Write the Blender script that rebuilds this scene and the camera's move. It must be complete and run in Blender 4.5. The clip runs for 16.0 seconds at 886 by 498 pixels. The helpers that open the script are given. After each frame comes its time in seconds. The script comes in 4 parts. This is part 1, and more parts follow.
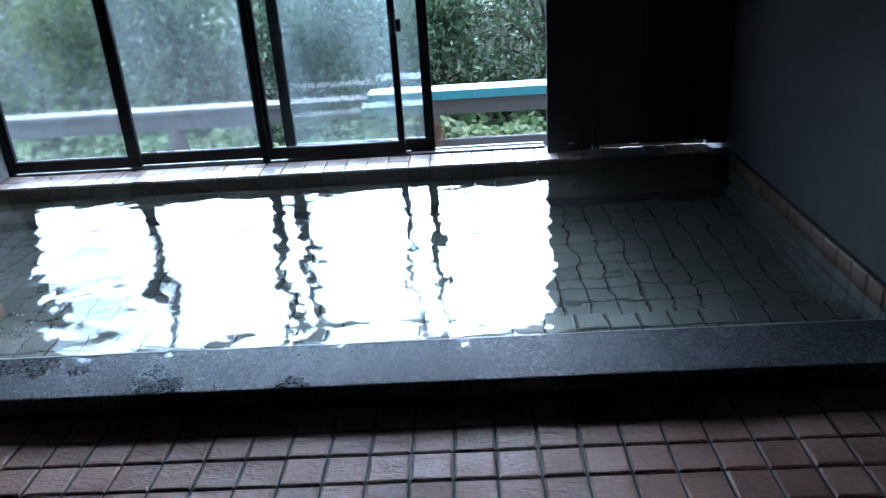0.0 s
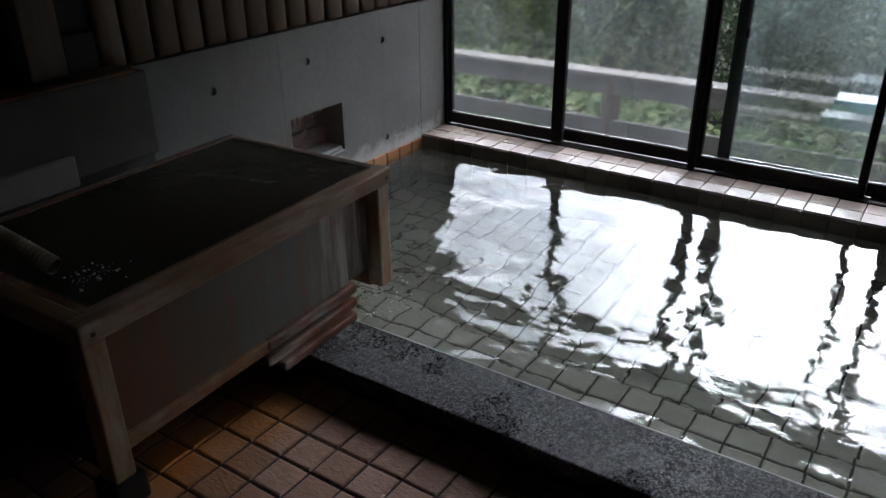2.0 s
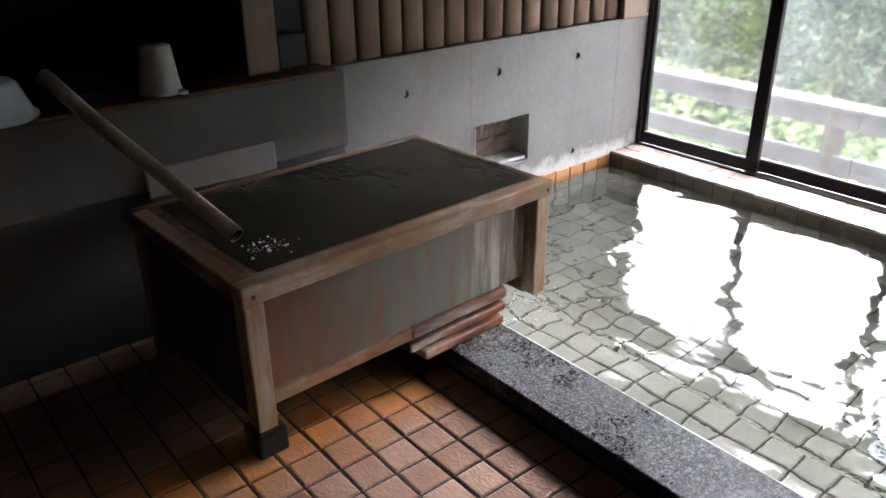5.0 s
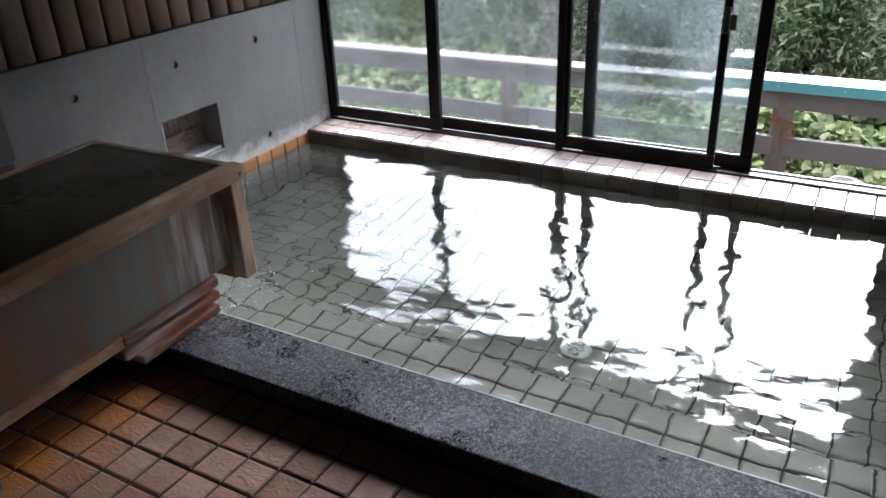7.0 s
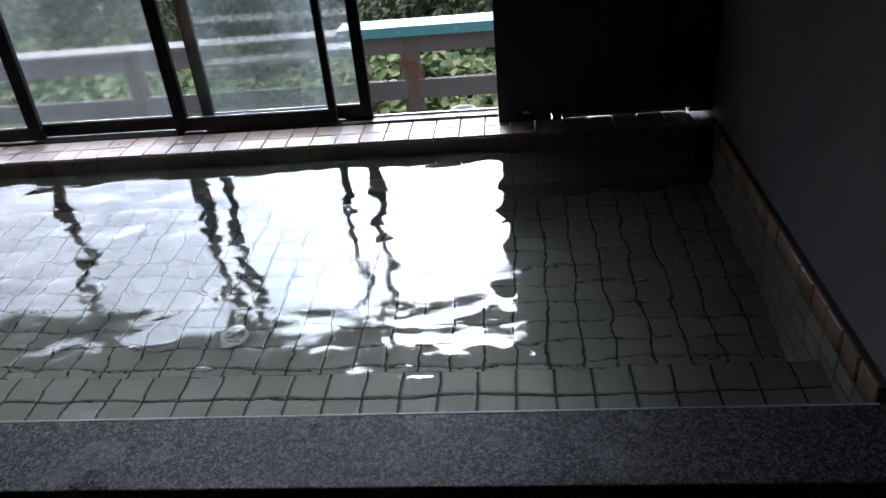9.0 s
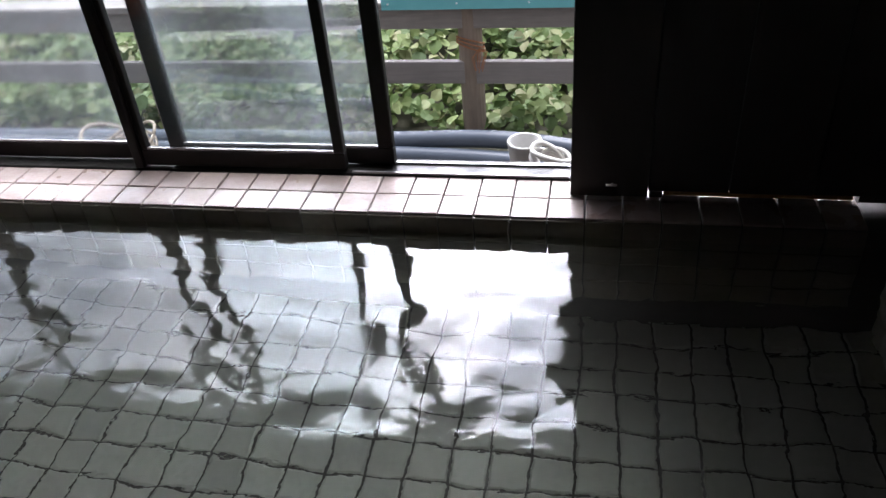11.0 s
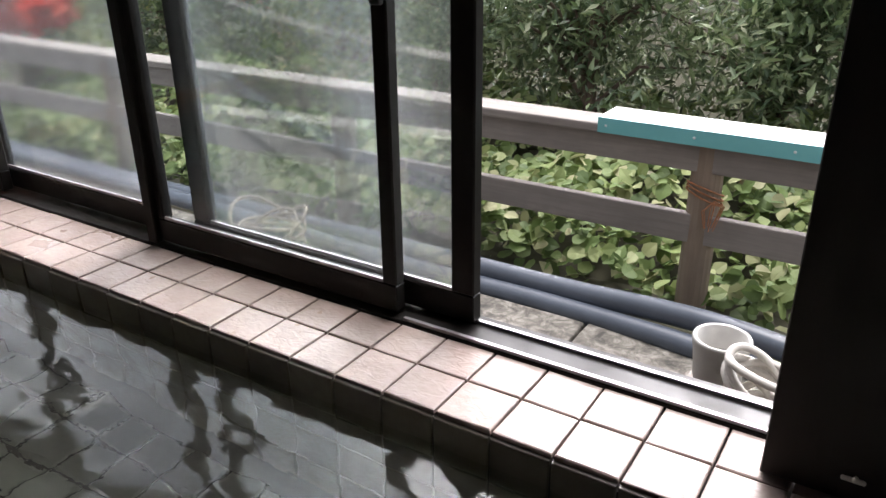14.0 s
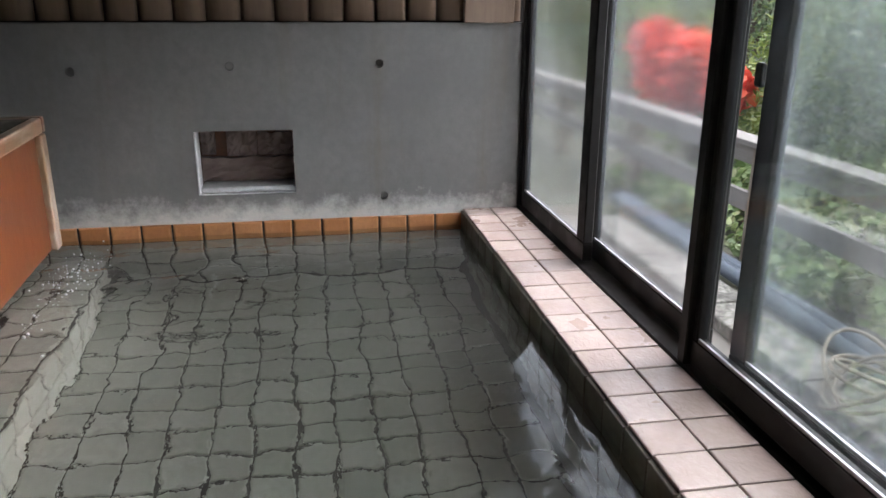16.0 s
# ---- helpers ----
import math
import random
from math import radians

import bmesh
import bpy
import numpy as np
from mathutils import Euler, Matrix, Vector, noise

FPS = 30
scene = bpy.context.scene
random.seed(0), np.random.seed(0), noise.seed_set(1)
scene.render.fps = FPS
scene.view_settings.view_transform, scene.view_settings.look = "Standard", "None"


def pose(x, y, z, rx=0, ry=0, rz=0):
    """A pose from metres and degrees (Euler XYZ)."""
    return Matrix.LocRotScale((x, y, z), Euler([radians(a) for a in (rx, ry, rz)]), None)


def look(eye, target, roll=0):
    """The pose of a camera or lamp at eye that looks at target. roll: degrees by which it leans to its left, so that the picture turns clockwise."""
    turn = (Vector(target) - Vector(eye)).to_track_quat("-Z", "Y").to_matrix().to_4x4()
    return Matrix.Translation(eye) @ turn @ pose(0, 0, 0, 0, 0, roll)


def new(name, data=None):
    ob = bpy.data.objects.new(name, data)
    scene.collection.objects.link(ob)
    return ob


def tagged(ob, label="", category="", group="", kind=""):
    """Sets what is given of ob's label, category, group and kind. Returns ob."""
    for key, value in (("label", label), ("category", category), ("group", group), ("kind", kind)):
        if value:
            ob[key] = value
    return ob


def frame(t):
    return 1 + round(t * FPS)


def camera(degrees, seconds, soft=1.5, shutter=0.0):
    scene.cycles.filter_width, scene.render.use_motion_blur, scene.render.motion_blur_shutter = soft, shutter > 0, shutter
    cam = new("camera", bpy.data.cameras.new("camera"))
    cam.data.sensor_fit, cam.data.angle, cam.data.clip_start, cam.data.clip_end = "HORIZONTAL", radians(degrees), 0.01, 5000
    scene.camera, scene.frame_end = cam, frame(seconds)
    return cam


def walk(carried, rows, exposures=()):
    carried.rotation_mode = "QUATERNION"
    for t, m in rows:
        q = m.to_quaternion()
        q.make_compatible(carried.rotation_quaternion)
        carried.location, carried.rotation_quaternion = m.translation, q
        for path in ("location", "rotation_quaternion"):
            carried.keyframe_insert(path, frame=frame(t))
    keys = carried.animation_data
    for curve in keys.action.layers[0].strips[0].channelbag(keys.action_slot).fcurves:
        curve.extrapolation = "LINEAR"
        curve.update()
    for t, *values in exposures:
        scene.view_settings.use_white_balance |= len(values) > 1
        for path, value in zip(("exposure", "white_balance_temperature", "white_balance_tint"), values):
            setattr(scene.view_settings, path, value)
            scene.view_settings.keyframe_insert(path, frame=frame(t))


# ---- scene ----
cam = camera(59.5, 16.0)
PATH = [
    (0, (2.293, -3.44, 1.237), (2.21, -1.604, 0.449), -3.9),
    (0.5, (2.208, -3.344, 1.25), (2.051, -1.551, 0.378), -1.5),
    (1, (2.154, -3.231, 1.292), (1.893, -1.497, 0.33), -2.2),
    (1.5, (2.155, -3.125, 1.349), (1.452, -1.517, 0.389), -0.6),
    (2, (2.195, -3.049, 1.372), (1.185, -1.564, 0.492), -0.6),
    (2.5, (2.26, -2.999, 1.343), (0.977, -1.678, 0.562), -1.0),
    (3, (2.365, -2.985, 1.376), (0.914, -1.856, 0.591), -1.0),
    (5.5, (2.366, -2.997, 1.398), (1.003, -1.83, 0.515), 0.4),
    (6, (2.384, -2.997, 1.382), (1.158, -1.69, 0.493), -0.6),
    (6.5, (2.448, -2.995, 1.392), (1.387, -1.557, 0.496), -1.3),
    (7, (2.523, -2.99, 1.401), (1.623, -1.448, 0.499), -2.4),
    (7.5, (2.588, -2.975, 1.401), (1.938, -1.326, 0.474), -3.5),
    (8, (2.674, -2.937, 1.38), (2.216, -1.238, 0.43), -4.2),
    (8.5, (2.72, -2.941, 1.383), (2.387, -1.232, 0.397), -5.0),
    (9, (2.74, -2.826, 1.323), (2.529, -1.108, 0.322), -6.0),
    (11.3, (2.705, -1.593, 1.331), (2.274, -0.024, 0.168), -5.4),
    (11.5, (2.68, -1.497, 1.315), (2.171, 0.053, 0.158), -6.9),
    (12, (2.688, -1.333, 1.248), (2.098, 0.188, 0.09), -7.1),
    (12.5, (2.779, -1.185, 1.104), (1.946, 0.358, 0.143), -3.6),
    (13, (2.844, -1.091, 1.098), (1.978, 0.459, 0.178), -1.6),
    (13.5, (2.818, -0.977, 1.004), (1.897, 0.538, 0.079), -1.9),
    (14, (2.749, -0.827, 0.899), (1.765, 0.711, 0.082), -0.6),
    (14.5, (2.712, -0.738, 0.928), (1.48, 0.648, 0.177), -1.5),
    (14.6, (2.702, -0.718, 0.928), (1.419, 0.627, 0.19), -1.4),
    (15, (2.664, -0.595, 0.927), (1.116, 0.446, 0.205), -1.3),
    (15.5, (2.656, -0.512, 0.948), (0.896, 0.128, 0.247), 0.3),
    (16, (2.64, -0.536, 0.898), (0.767, -0.205, 0.282), 0.3),
]
EXPOSURES = [(0.0, 3.05, 4600, 7), (0.5, 2.55, 4600, 8), (1.5, 2.05, 5400, 12), (2.0, 2.0, 5900, 13), (2.5, 2.25, 6250, 15), (3.2, 2.9, 6450, 15), (5.3, 4.35, 6150, 18),
             (6.5, 3.72, 6000, 16), (8.0, 2.45, 5600, 15), (9.0, 2.45, 5600, 16), (11.5, 2.9, 6050, 17), (12.5, 2.7, 6250, 17), (14.0, 2.75, 6450, 16), (16.0, 2.92, 6150, 16)]
walk(cam, [(t, look(eye, target, roll)) for t, eye, target, roll in PATH], EXPOSURES)

# ---- light ----
# overcast: a pale sky, brightest where the hidden sun stands beyond the garden
world = bpy.data.worlds.new("overcast_sky")
scene.world = world
world.use_nodes = True
wt = world.node_tree
sky = wt.nodes.new("ShaderNodeTexSky")
sky.sky_type = "NISHITA"
sky.sun_disc = False
sky.sun_elevation, sky.sun_rotation = radians(30), radians(-7)
sky.air_density, sky.dust_density, sky.ozone_density = 1.0, 5.5, 0.6
pale = wt.nodes.new("ShaderNodeHueSaturation")
pale.inputs["Saturation"].default_value = 0.15
clouds = wt.nodes.new("ShaderNodeTexNoise")
clouds.inputs["Scale"].default_value, clouds.inputs["Detail"].default_value = 3.5, 5.0
dim = wt.nodes.new("ShaderNodeValToRGB")
dim.color_ramp.elements[0].position, dim.color_ramp.elements[0].color = 0.4, (0.4, 0.42, 0.45, 1)
dim.color_ramp.elements[1].position, dim.color_ramp.elements[1].color = 0.64, (1, 1, 1, 1)
both = wt.nodes.new("ShaderNodeMix")
both.data_type, both.blend_type = "RGBA", "MULTIPLY"
both.inputs[0].default_value = 1.0
where = wt.nodes.new("ShaderNodeTexCoord")
wt.links.new(where.outputs["Generated"], clouds.inputs["Vector"])
wt.links.new(clouds.outputs["Fac"], dim.inputs["Fac"])
wt.links.new(sky.outputs[0], pale.inputs["Color"])
wt.links.new(pale.outputs[0], both.inputs[6])
wt.links.new(dim.outputs[0], both.inputs[7])
wt.links.new(both.outputs[2], wt.nodes["Background"].inputs["Color"])
wt.nodes["Background"].inputs["Strength"].default_value = 0.15
sun = new("sun", bpy.data.lights.new("sun", "SUN"))
sun.data.energy, sun.data.angle, sun.data.color = 0.6, radians(25), (1.0, 0.98, 0.95)
sun.matrix_basis = look((-0.25, 2.0, 8.2), (0, 0, 0))

# ---- helpers of this scene ----
P = 0.1            # tile pitch
ZS = 0.18          # window sill
ZR = 0.13          # granite rim
ZW = 0.122         # pool water
ZB = -0.09         # bench in the pool
ZF = -0.35         # pool floor
FZ = 0.065         # room floor
RI, RO = -1.51, -1.73   # inner and outer edge of the granite rim
XR = 3.495         # inner face of the wall opposite the tub
WT = 1.24          # window head
ZC = 2.35          # ceiling
rnd = random.Random(7)


def mesh_of(bm, name, smooth=False):
    me = bpy.data.meshes.new(name)
    bm.normal_update()
    bm.to_mesh(me)
    bm.free()
    if smooth:
        for p in me.polygons:
            p.use_smooth = True
    return me


def part(name, bm, material, parent=None, label="", smooth=False):
    """One bmesh as one mesh object under a thing or part."""
    ob = new(name, mesh_of(bm, name, smooth) if isinstance(bm, bmesh.types.BMesh) else bm)
    if material and not ob.data.materials:
        ob.data.materials.append(material)
    if parent:
        ob.parent = parent
        ob.matrix_parent_inverse = parent.matrix_basis.inverted()
    if label:
        tagged(ob, label)
    return ob


def thing(name, label, category, at=(0, 0, 0), group="", kind=""):
    ob = new(name)
    ob.empty_display_size = 0.05
    ob.matrix_basis = Matrix.Translation(at)
    return tagged(ob, label, category, group, kind)


def box(x0, x1, y0, y1, z0, z1, bevel=0.0, seg=1, bm=None, m=None):
    bm = bm or bmesh.new()
    made = bmesh.ops.create_cube(bm, size=1)["verts"]
    t = Matrix.Translation(((x0 + x1) / 2, (y0 + y1) / 2, (z0 + z1) / 2)) @ Matrix.Diagonal((x1 - x0, y1 - y0, z1 - z0, 1))
    bmesh.ops.transform(bm, matrix=(m @ t) if m else t, verts=made)
    if bevel:
        edges = list({e for v in made for e in v.link_edges})
        bmesh.ops.bevel(bm, geom=edges, offset=bevel, segments=seg, affect="EDGES", profile=0.5)
    return bm


def lathe(profile, n=32, bm=None, at=(0, 0, 0), close=False):
    """Turns (radius, height) pairs round z."""
    bm = bm or bmesh.new()
    rings = []
    for r, z in profile:
        rings.append([bm.verts.new((at[0] + r * math.cos(2 * math.pi * k / n), at[1] + r * math.sin(2 * math.pi * k / n), at[2] + z)) for k in range(n)])
    for a, b in zip(rings, rings[1:]):
        for k in range(n):
            bm.faces.new((a[k], a[(k + 1) % n], b[(k + 1) % n], b[k]))
    if close:
        bm.faces.new(rings[0][::-1])
        bm.faces.new(rings[-1])
    return bm


def sweep(points, radius, n=12, bm=None, ends=True):
    """A round bar along points; radius is a number or a function of the share of the length."""
    bm = bm or bmesh.new()
    pts = [Vector(p) for p in points]
    rings = []
    side = None
    for i, p in enumerate(pts):
        d = (pts[min(i + 1, len(pts) - 1)] - pts[max(i - 1, 0)]).normalized()
        side = (d.orthogonal() if side is None else side - d * side.dot(d)).normalized()
        other = d.cross(side)
        r = radius(i / (len(pts) - 1)) if callable(radius) else radius
        rings.append([bm.verts.new(p + r * (math.cos(2 * math.pi * k / n) * side + math.sin(2 * math.pi * k / n) * other)) for k in range(n)])
    for a, b in zip(rings, rings[1:]):
        for k in range(n):
            bm.faces.new((a[k], a[(k + 1) % n], b[(k + 1) % n], b[k]))
    if ends:
        bm.faces.new(rings[0][::-1])
        bm.faces.new(rings[-1])
    return bm


def spline(ctrl, n):
    """Catmull-Rom through the control points."""
    c = [Vector(p) for p in ctrl]
    c = [2 * c[0] - c[1]] + c + [2 * c[-1] - c[-2]]
    out = []
    for i in range(n + 1):
        s = i / n * (len(c) - 3)
        k = min(int(s), len(c) - 4)
        u = s - k
        a, b, d, e = c[k:k + 4]
        out.append(0.5 * (2 * b + (d - a) * u + (2 * a - 5 * b + 4 * d - e) * u * u + (3 * b - a - 3 * d + e) * u ** 3))
    return out


# ---- materials ----
class Nodes:
    def __init__(self, name):
        self.mat = bpy.data.materials.new(name)
        self.mat.use_nodes = True
        self.t = self.mat.node_tree
        self.t.nodes.clear()
        self.out = self.add("ShaderNodeOutputMaterial")
        self.co = self.add("ShaderNodeNewGeometry").outputs["Position"]

    def add(self, kind, **kw):
        n = self.t.nodes.new(kind)
        for k, v in kw.items():
            if k in n.inputs:
                self.put(n.inputs[k], v)
        return n

    def put(self, socket, v):
        if isinstance(v, bpy.types.NodeSocket):
            self.t.links.new(v, socket)
        elif isinstance(v, (tuple, list)) and len(v) == 3 and socket.type == "RGBA":
            socket.default_value = (*v, 1)
        else:
            socket.default_value = v

    def scaled(self, s):
        m = self.add("ShaderNodeMapping", Scale=s if isinstance(s, tuple) else (s, s, s))
        self.put(m.inputs["Vector"], self.co)
        return m.outputs["Vector"]

    def noise(self, scale, detail=4.0, rough=0.55, stretch=(1, 1, 1), distort=0.0):
        n = self.add("ShaderNodeTexNoise", Scale=scale, Detail=detail, Roughness=rough, Distortion=distort)
        self.put(n.inputs["Vector"], self.scaled(tuple(float(v) for v in stretch)))
        return n.outputs["Fac"]

    def ramp(self, fac, stops):
        r = self.add("ShaderNodeValToRGB", Fac=fac)
        el = r.color_ramp.elements
        while len(el) < len(stops):
            el.new(0.5)
        for e, (pos, col) in zip(el, stops):
            e.position = pos
            e.color = (*col, 1) if isinstance(col, (tuple, list)) else (col, col, col, 1)
        return r.outputs["Color"]

    def mix(self, fac, a, b, how="MIX"):
        m = self.t.nodes.new("ShaderNodeMix")
        m.data_type, m.blend_type = "RGBA", how
        self.put(m.inputs[0], fac)
        self.put(m.inputs[6], a)
        self.put(m.inputs[7], b)
        return m.outputs[2]

    def math(self, op, a, b=0.0):
        m = self.t.nodes.new("ShaderNodeMath")
        m.operation = op
        self.put(m.inputs[0], a)
        self.put(m.inputs[1], b)
        return m.outputs[0]

    def bump(self, height, strength=0.3, distance=0.003, base=None):
        b = self.add("ShaderNodeBump", Strength=strength, Distance=distance, Height=height)
        if base is not None:
            self.put(b.inputs["Normal"], base)
        return b.outputs["Normal"]

    def random(self):
        o = self.add("ShaderNodeObjectInfo").outputs["Random"]
        i = self.add("ShaderNodeNewGeometry").outputs["Random Per Island"]
        return self.math("FRACT", self.math("ADD", o, i))

    def finish(self, color, rough=0.6, normal=None, metal=0.0, spec=0.5, coat=0.0):
        b = self.add("ShaderNodeBsdfPrincipled")
        self.put(b.inputs["Base Color"], color)
        self.put(b.inputs["Roughness"], rough)
        b.inputs["Metallic"].default_value = metal
        self.put(b.inputs["Specular IOR Level"], spec)
        b.inputs["Coat Weight"].default_value = coat
        b.inputs["Coat Roughness"].default_value = 0.12
        if normal is not None:
            self.put(b.inputs["Normal"], normal)
        self.t.links.new(b.outputs[0], self.out.inputs[0])
        return self.mat


def tile_material(name, dark, light, wet=0.28, stain=None, relief=0.35, spec=0.5):
    n = Nodes(name)
    base = n.mix(n.random(), dark, light)
    grain = n.noise(55, 5, 0.6)
    base = n.mix(n.ramp(grain, [(0.3, 0.0), (0.75, 0.45)]), base, tuple(v * 0.62 for v in dark))
    big = n.noise(5, 3)
    base = n.mix(n.ramp(big, [(0.45, 0.0), (0.7, 0.35)]), base, tuple(v * 0.75 for v in light))
    if stain:
        base = n.mix(stain(n), base, (0.4, 0.15, 0.03))
    rough = n.ramp(n.noise(9, 4), [(0.35, wet), (0.65, wet + 0.3)])
    return n.finish(base, rough, n.bump(n.noise(38, 4, 0.5, (1, 1.6, 1), 1.2), relief, 0.004), spec=spec)


def rust_patch(n):
    """Iron stain on the floor below the tub."""
    s = n.add("ShaderNodeSeparateXYZ", Vector=n.co)
    d = n.math("ADD", n.math("ABSOLUTE", n.math("SUBTRACT", s.outputs[0], 0.8)), n.math("MULTIPLY", n.noise(9, 3), 0.25))
    return n.ramp(d, [(0.14, 0.95), (0.36, 0.0)])


m_floor_tile = tile_material("floor_tile", (0.27, 0.155, 0.11), (0.39, 0.245, 0.185), 0.3, rust_patch, 0.9, 0.16)
m_sill_tile = tile_material("sill_tile", (0.29, 0.215, 0.185), (0.38, 0.295, 0.255), 0.26)
m_pool_tile = tile_material("pool_tile", (0.31, 0.3, 0.265), (0.41, 0.395, 0.355), 0.5, None, 0.15)
# olive-brown sill front, darkened in colour for its side turned from the window
m_shaded_sill_tile = tile_material("shaded_sill_tile", (0.075, 0.062, 0.042), (0.12, 0.1, 0.068), 0.35, None, 0.2)
m_brown_tile = tile_material("brown_tile", (0.15, 0.085, 0.05), (0.23, 0.14, 0.09), 0.35)
m_orange_tile = tile_material("orange_tile", (0.42, 0.17, 0.055), (0.55, 0.26, 0.1), 0.3)


def make_grout():
    n = Nodes("grout")
    return n.finish(n.mix(n.noise(20, 4), (0.018, 0.013, 0.011), (0.05, 0.04, 0.035)), 0.8)


m_grout = make_grout()


def make_granite():
    n = Nodes("granite")
    v = n.add("ShaderNodeTexVoronoi", Scale=230.0)
    n.put(v.inputs["Vector"], n.scaled((1.0, 1.0, 1.0)))
    specks = n.ramp(v.outputs["Color"], [(0.25, 0.012), (0.55, 0.06), (0.8, 0.34)])
    cloud = n.ramp(n.noise(70, 5, 0.7), [(0.46, (0.012, 0.013, 0.015)), (0.62, (0.19, 0.19, 0.2))])
    col = n.mix(0.5, cloud, specks)
    col = n.mix(0.3, col, (0.02, 0.02, 0.022))
    scale = n.ramp(n.noise(4.5, 4, 0.6), [(0.56, 0.0), (0.6, 0.16)])
    col = n.mix(scale, col, (0.3, 0.3, 0.31))
    # standing water films lie towards the tub
    sp = n.add("ShaderNodeSeparateXYZ", Vector=n.co)
    film = n.math("SUBTRACT", n.noise(5.5, 5, 0.65), n.math("MULTIPLY", n.math("SUBTRACT", sp.outputs[0], 1.1), 0.1))
    wet = n.ramp(film, [(0.5, 0.0), (0.515, 1.0)])
    rough = n.ramp(wet, [(0.0, 0.62), (1.0, 0.06)])
    grain = n.bump(n.noise(140, 3), n.ramp(wet, [(0.0, 0.5), (1.0, 0.03)]), 0.0015)
    return n.finish(col, rough, grain, spec=n.ramp(wet, [(0.0, 0.14), (1.0, 0.6)]))


m_granite = make_granite()


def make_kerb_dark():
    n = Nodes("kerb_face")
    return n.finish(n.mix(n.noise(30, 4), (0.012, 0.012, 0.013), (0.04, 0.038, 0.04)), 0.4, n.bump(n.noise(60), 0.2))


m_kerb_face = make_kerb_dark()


def make_concrete(name, tone=(0.4, 0.39, 0.36), stains=True):
    n = Nodes(name)
    col = n.mix(n.noise(2.2, 5, 0.6), tuple(v * 0.52 for v in tone), tuple(v * 1.2 for v in tone))
    col = n.mix(n.ramp(n.noise(30, 6, 0.65), [(0.35, 0.35), (0.6, 0.0)]), col, tuple(v * 0.6 for v in tone))
    if stains:
        streak = n.noise(7, 4, 0.6, (1, 1.6, 0.16))
        col = n.mix(n.ramp(streak, [(0.55, 0.0), (0.75, 0.4)]), col, (0.16, 0.13, 0.09))
        s = n.add("ShaderNodeSeparateXYZ", Vector=n.co)
        low = n.math("ADD", s.outputs[2], n.math("MULTIPLY", n.noise(14, 5, 0.7), 0.22))
        col = n.mix(n.ramp(low, [(0.28, 0.75), (0.36, 0.0)]), col, (0.62, 0.6, 0.55))
    return n.finish(col, 0.72, n.bump(n.noise(45, 6, 0.7), 0.4, 0.003), spec=0.35)


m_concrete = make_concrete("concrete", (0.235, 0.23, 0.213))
# ledge, right wall and lintel: weaker light is put into darker tones
m_concrete_dim = make_concrete("dim_concrete", (0.135, 0.127, 0.112))
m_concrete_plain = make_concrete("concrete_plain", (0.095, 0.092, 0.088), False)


def make_mottled():
    n = Nodes("concrete_weathered")
    g = n.noise(16, 6, 0.7, distort=0.5)
    col = n.ramp(g, [(0.36, (0.035, 0.032, 0.027)), (0.5, (0.12, 0.11, 0.09)), (0.66, (0.27, 0.25, 0.22))])
    return n.finish(col, 0.85, n.bump(g, 0.5, 0.004))


m_concrete_out = make_mottled()


def make_wood(name, dark, light, axis=1, rough=0.6, rust=0.0):
    n = Nodes(name)
    stretch = [18.0, 18.0, 18.0]
    stretch[axis] = 1.2
    g = n.noise(3.2, 6, 0.65, tuple(stretch), 0.4)
    col = n.mix(g, dark, light)
    col = n.mix(n.ramp(n.noise(4, 4), [(0.4, 0.3), (0.65, 0.0)]), col, tuple(v * 0.5 for v in dark))
    col = n.mix(n.math("MULTIPLY", n.random(), 0.35), col, tuple(v * 0.55 for v in light))
    if rust:
        worn = list(stretch)
        col = n.mix(n.ramp(n.noise(1.6, 5, 0.6, tuple(v * 0.35 + 0.8 for v in worn)), [(0.5, 0.0), (0.66, 0.6)]), col, (0.5, 0.45, 0.38))
        col = n.mix(n.ramp(n.noise(6, 5, 0.65, distort=0.6), [(0.47, 0.0), (0.62, rust)]), col, (0.2, 0.055, 0.014))
    return n.finish(col, rough, n.bump(g, 0.35, 0.003))


m_tub_wood = make_wood("tub_wood_long", (0.1, 0.05, 0.02), (0.4, 0.26, 0.13), 1, 0.4, 0.6)
m_tub_wood_x = make_wood("tub_wood_short", (0.08, 0.04, 0.018), (0.3, 0.185, 0.095), 0, 0.4, 0.6)
m_tub_wood_z = make_wood("tub_wood_upright", (0.12, 0.065, 0.028), (0.44, 0.3, 0.16), 2, 0.4, 0.45)
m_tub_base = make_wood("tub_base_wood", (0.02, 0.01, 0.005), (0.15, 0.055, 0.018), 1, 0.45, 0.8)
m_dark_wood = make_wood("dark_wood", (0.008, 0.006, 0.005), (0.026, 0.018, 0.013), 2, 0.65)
m_plank = make_wood("wall_plank_wood", (0.13, 0.08, 0.05), (0.29, 0.205, 0.14), 2, 0.6)
m_rail_wood = make_wood("rail_wood", (0.12, 0.103, 0.088), (0.31, 0.275, 0.245), 0, 0.75)
m_post_wood = make_wood("post_wood", (0.12, 0.09, 0.065), (0.3, 0.23, 0.17), 2, 0.75)
m_ceiling = make_wood("ceiling_wood", (0.05, 0.035, 0.024), (0.12, 0.085, 0.06), 1, 0.6)


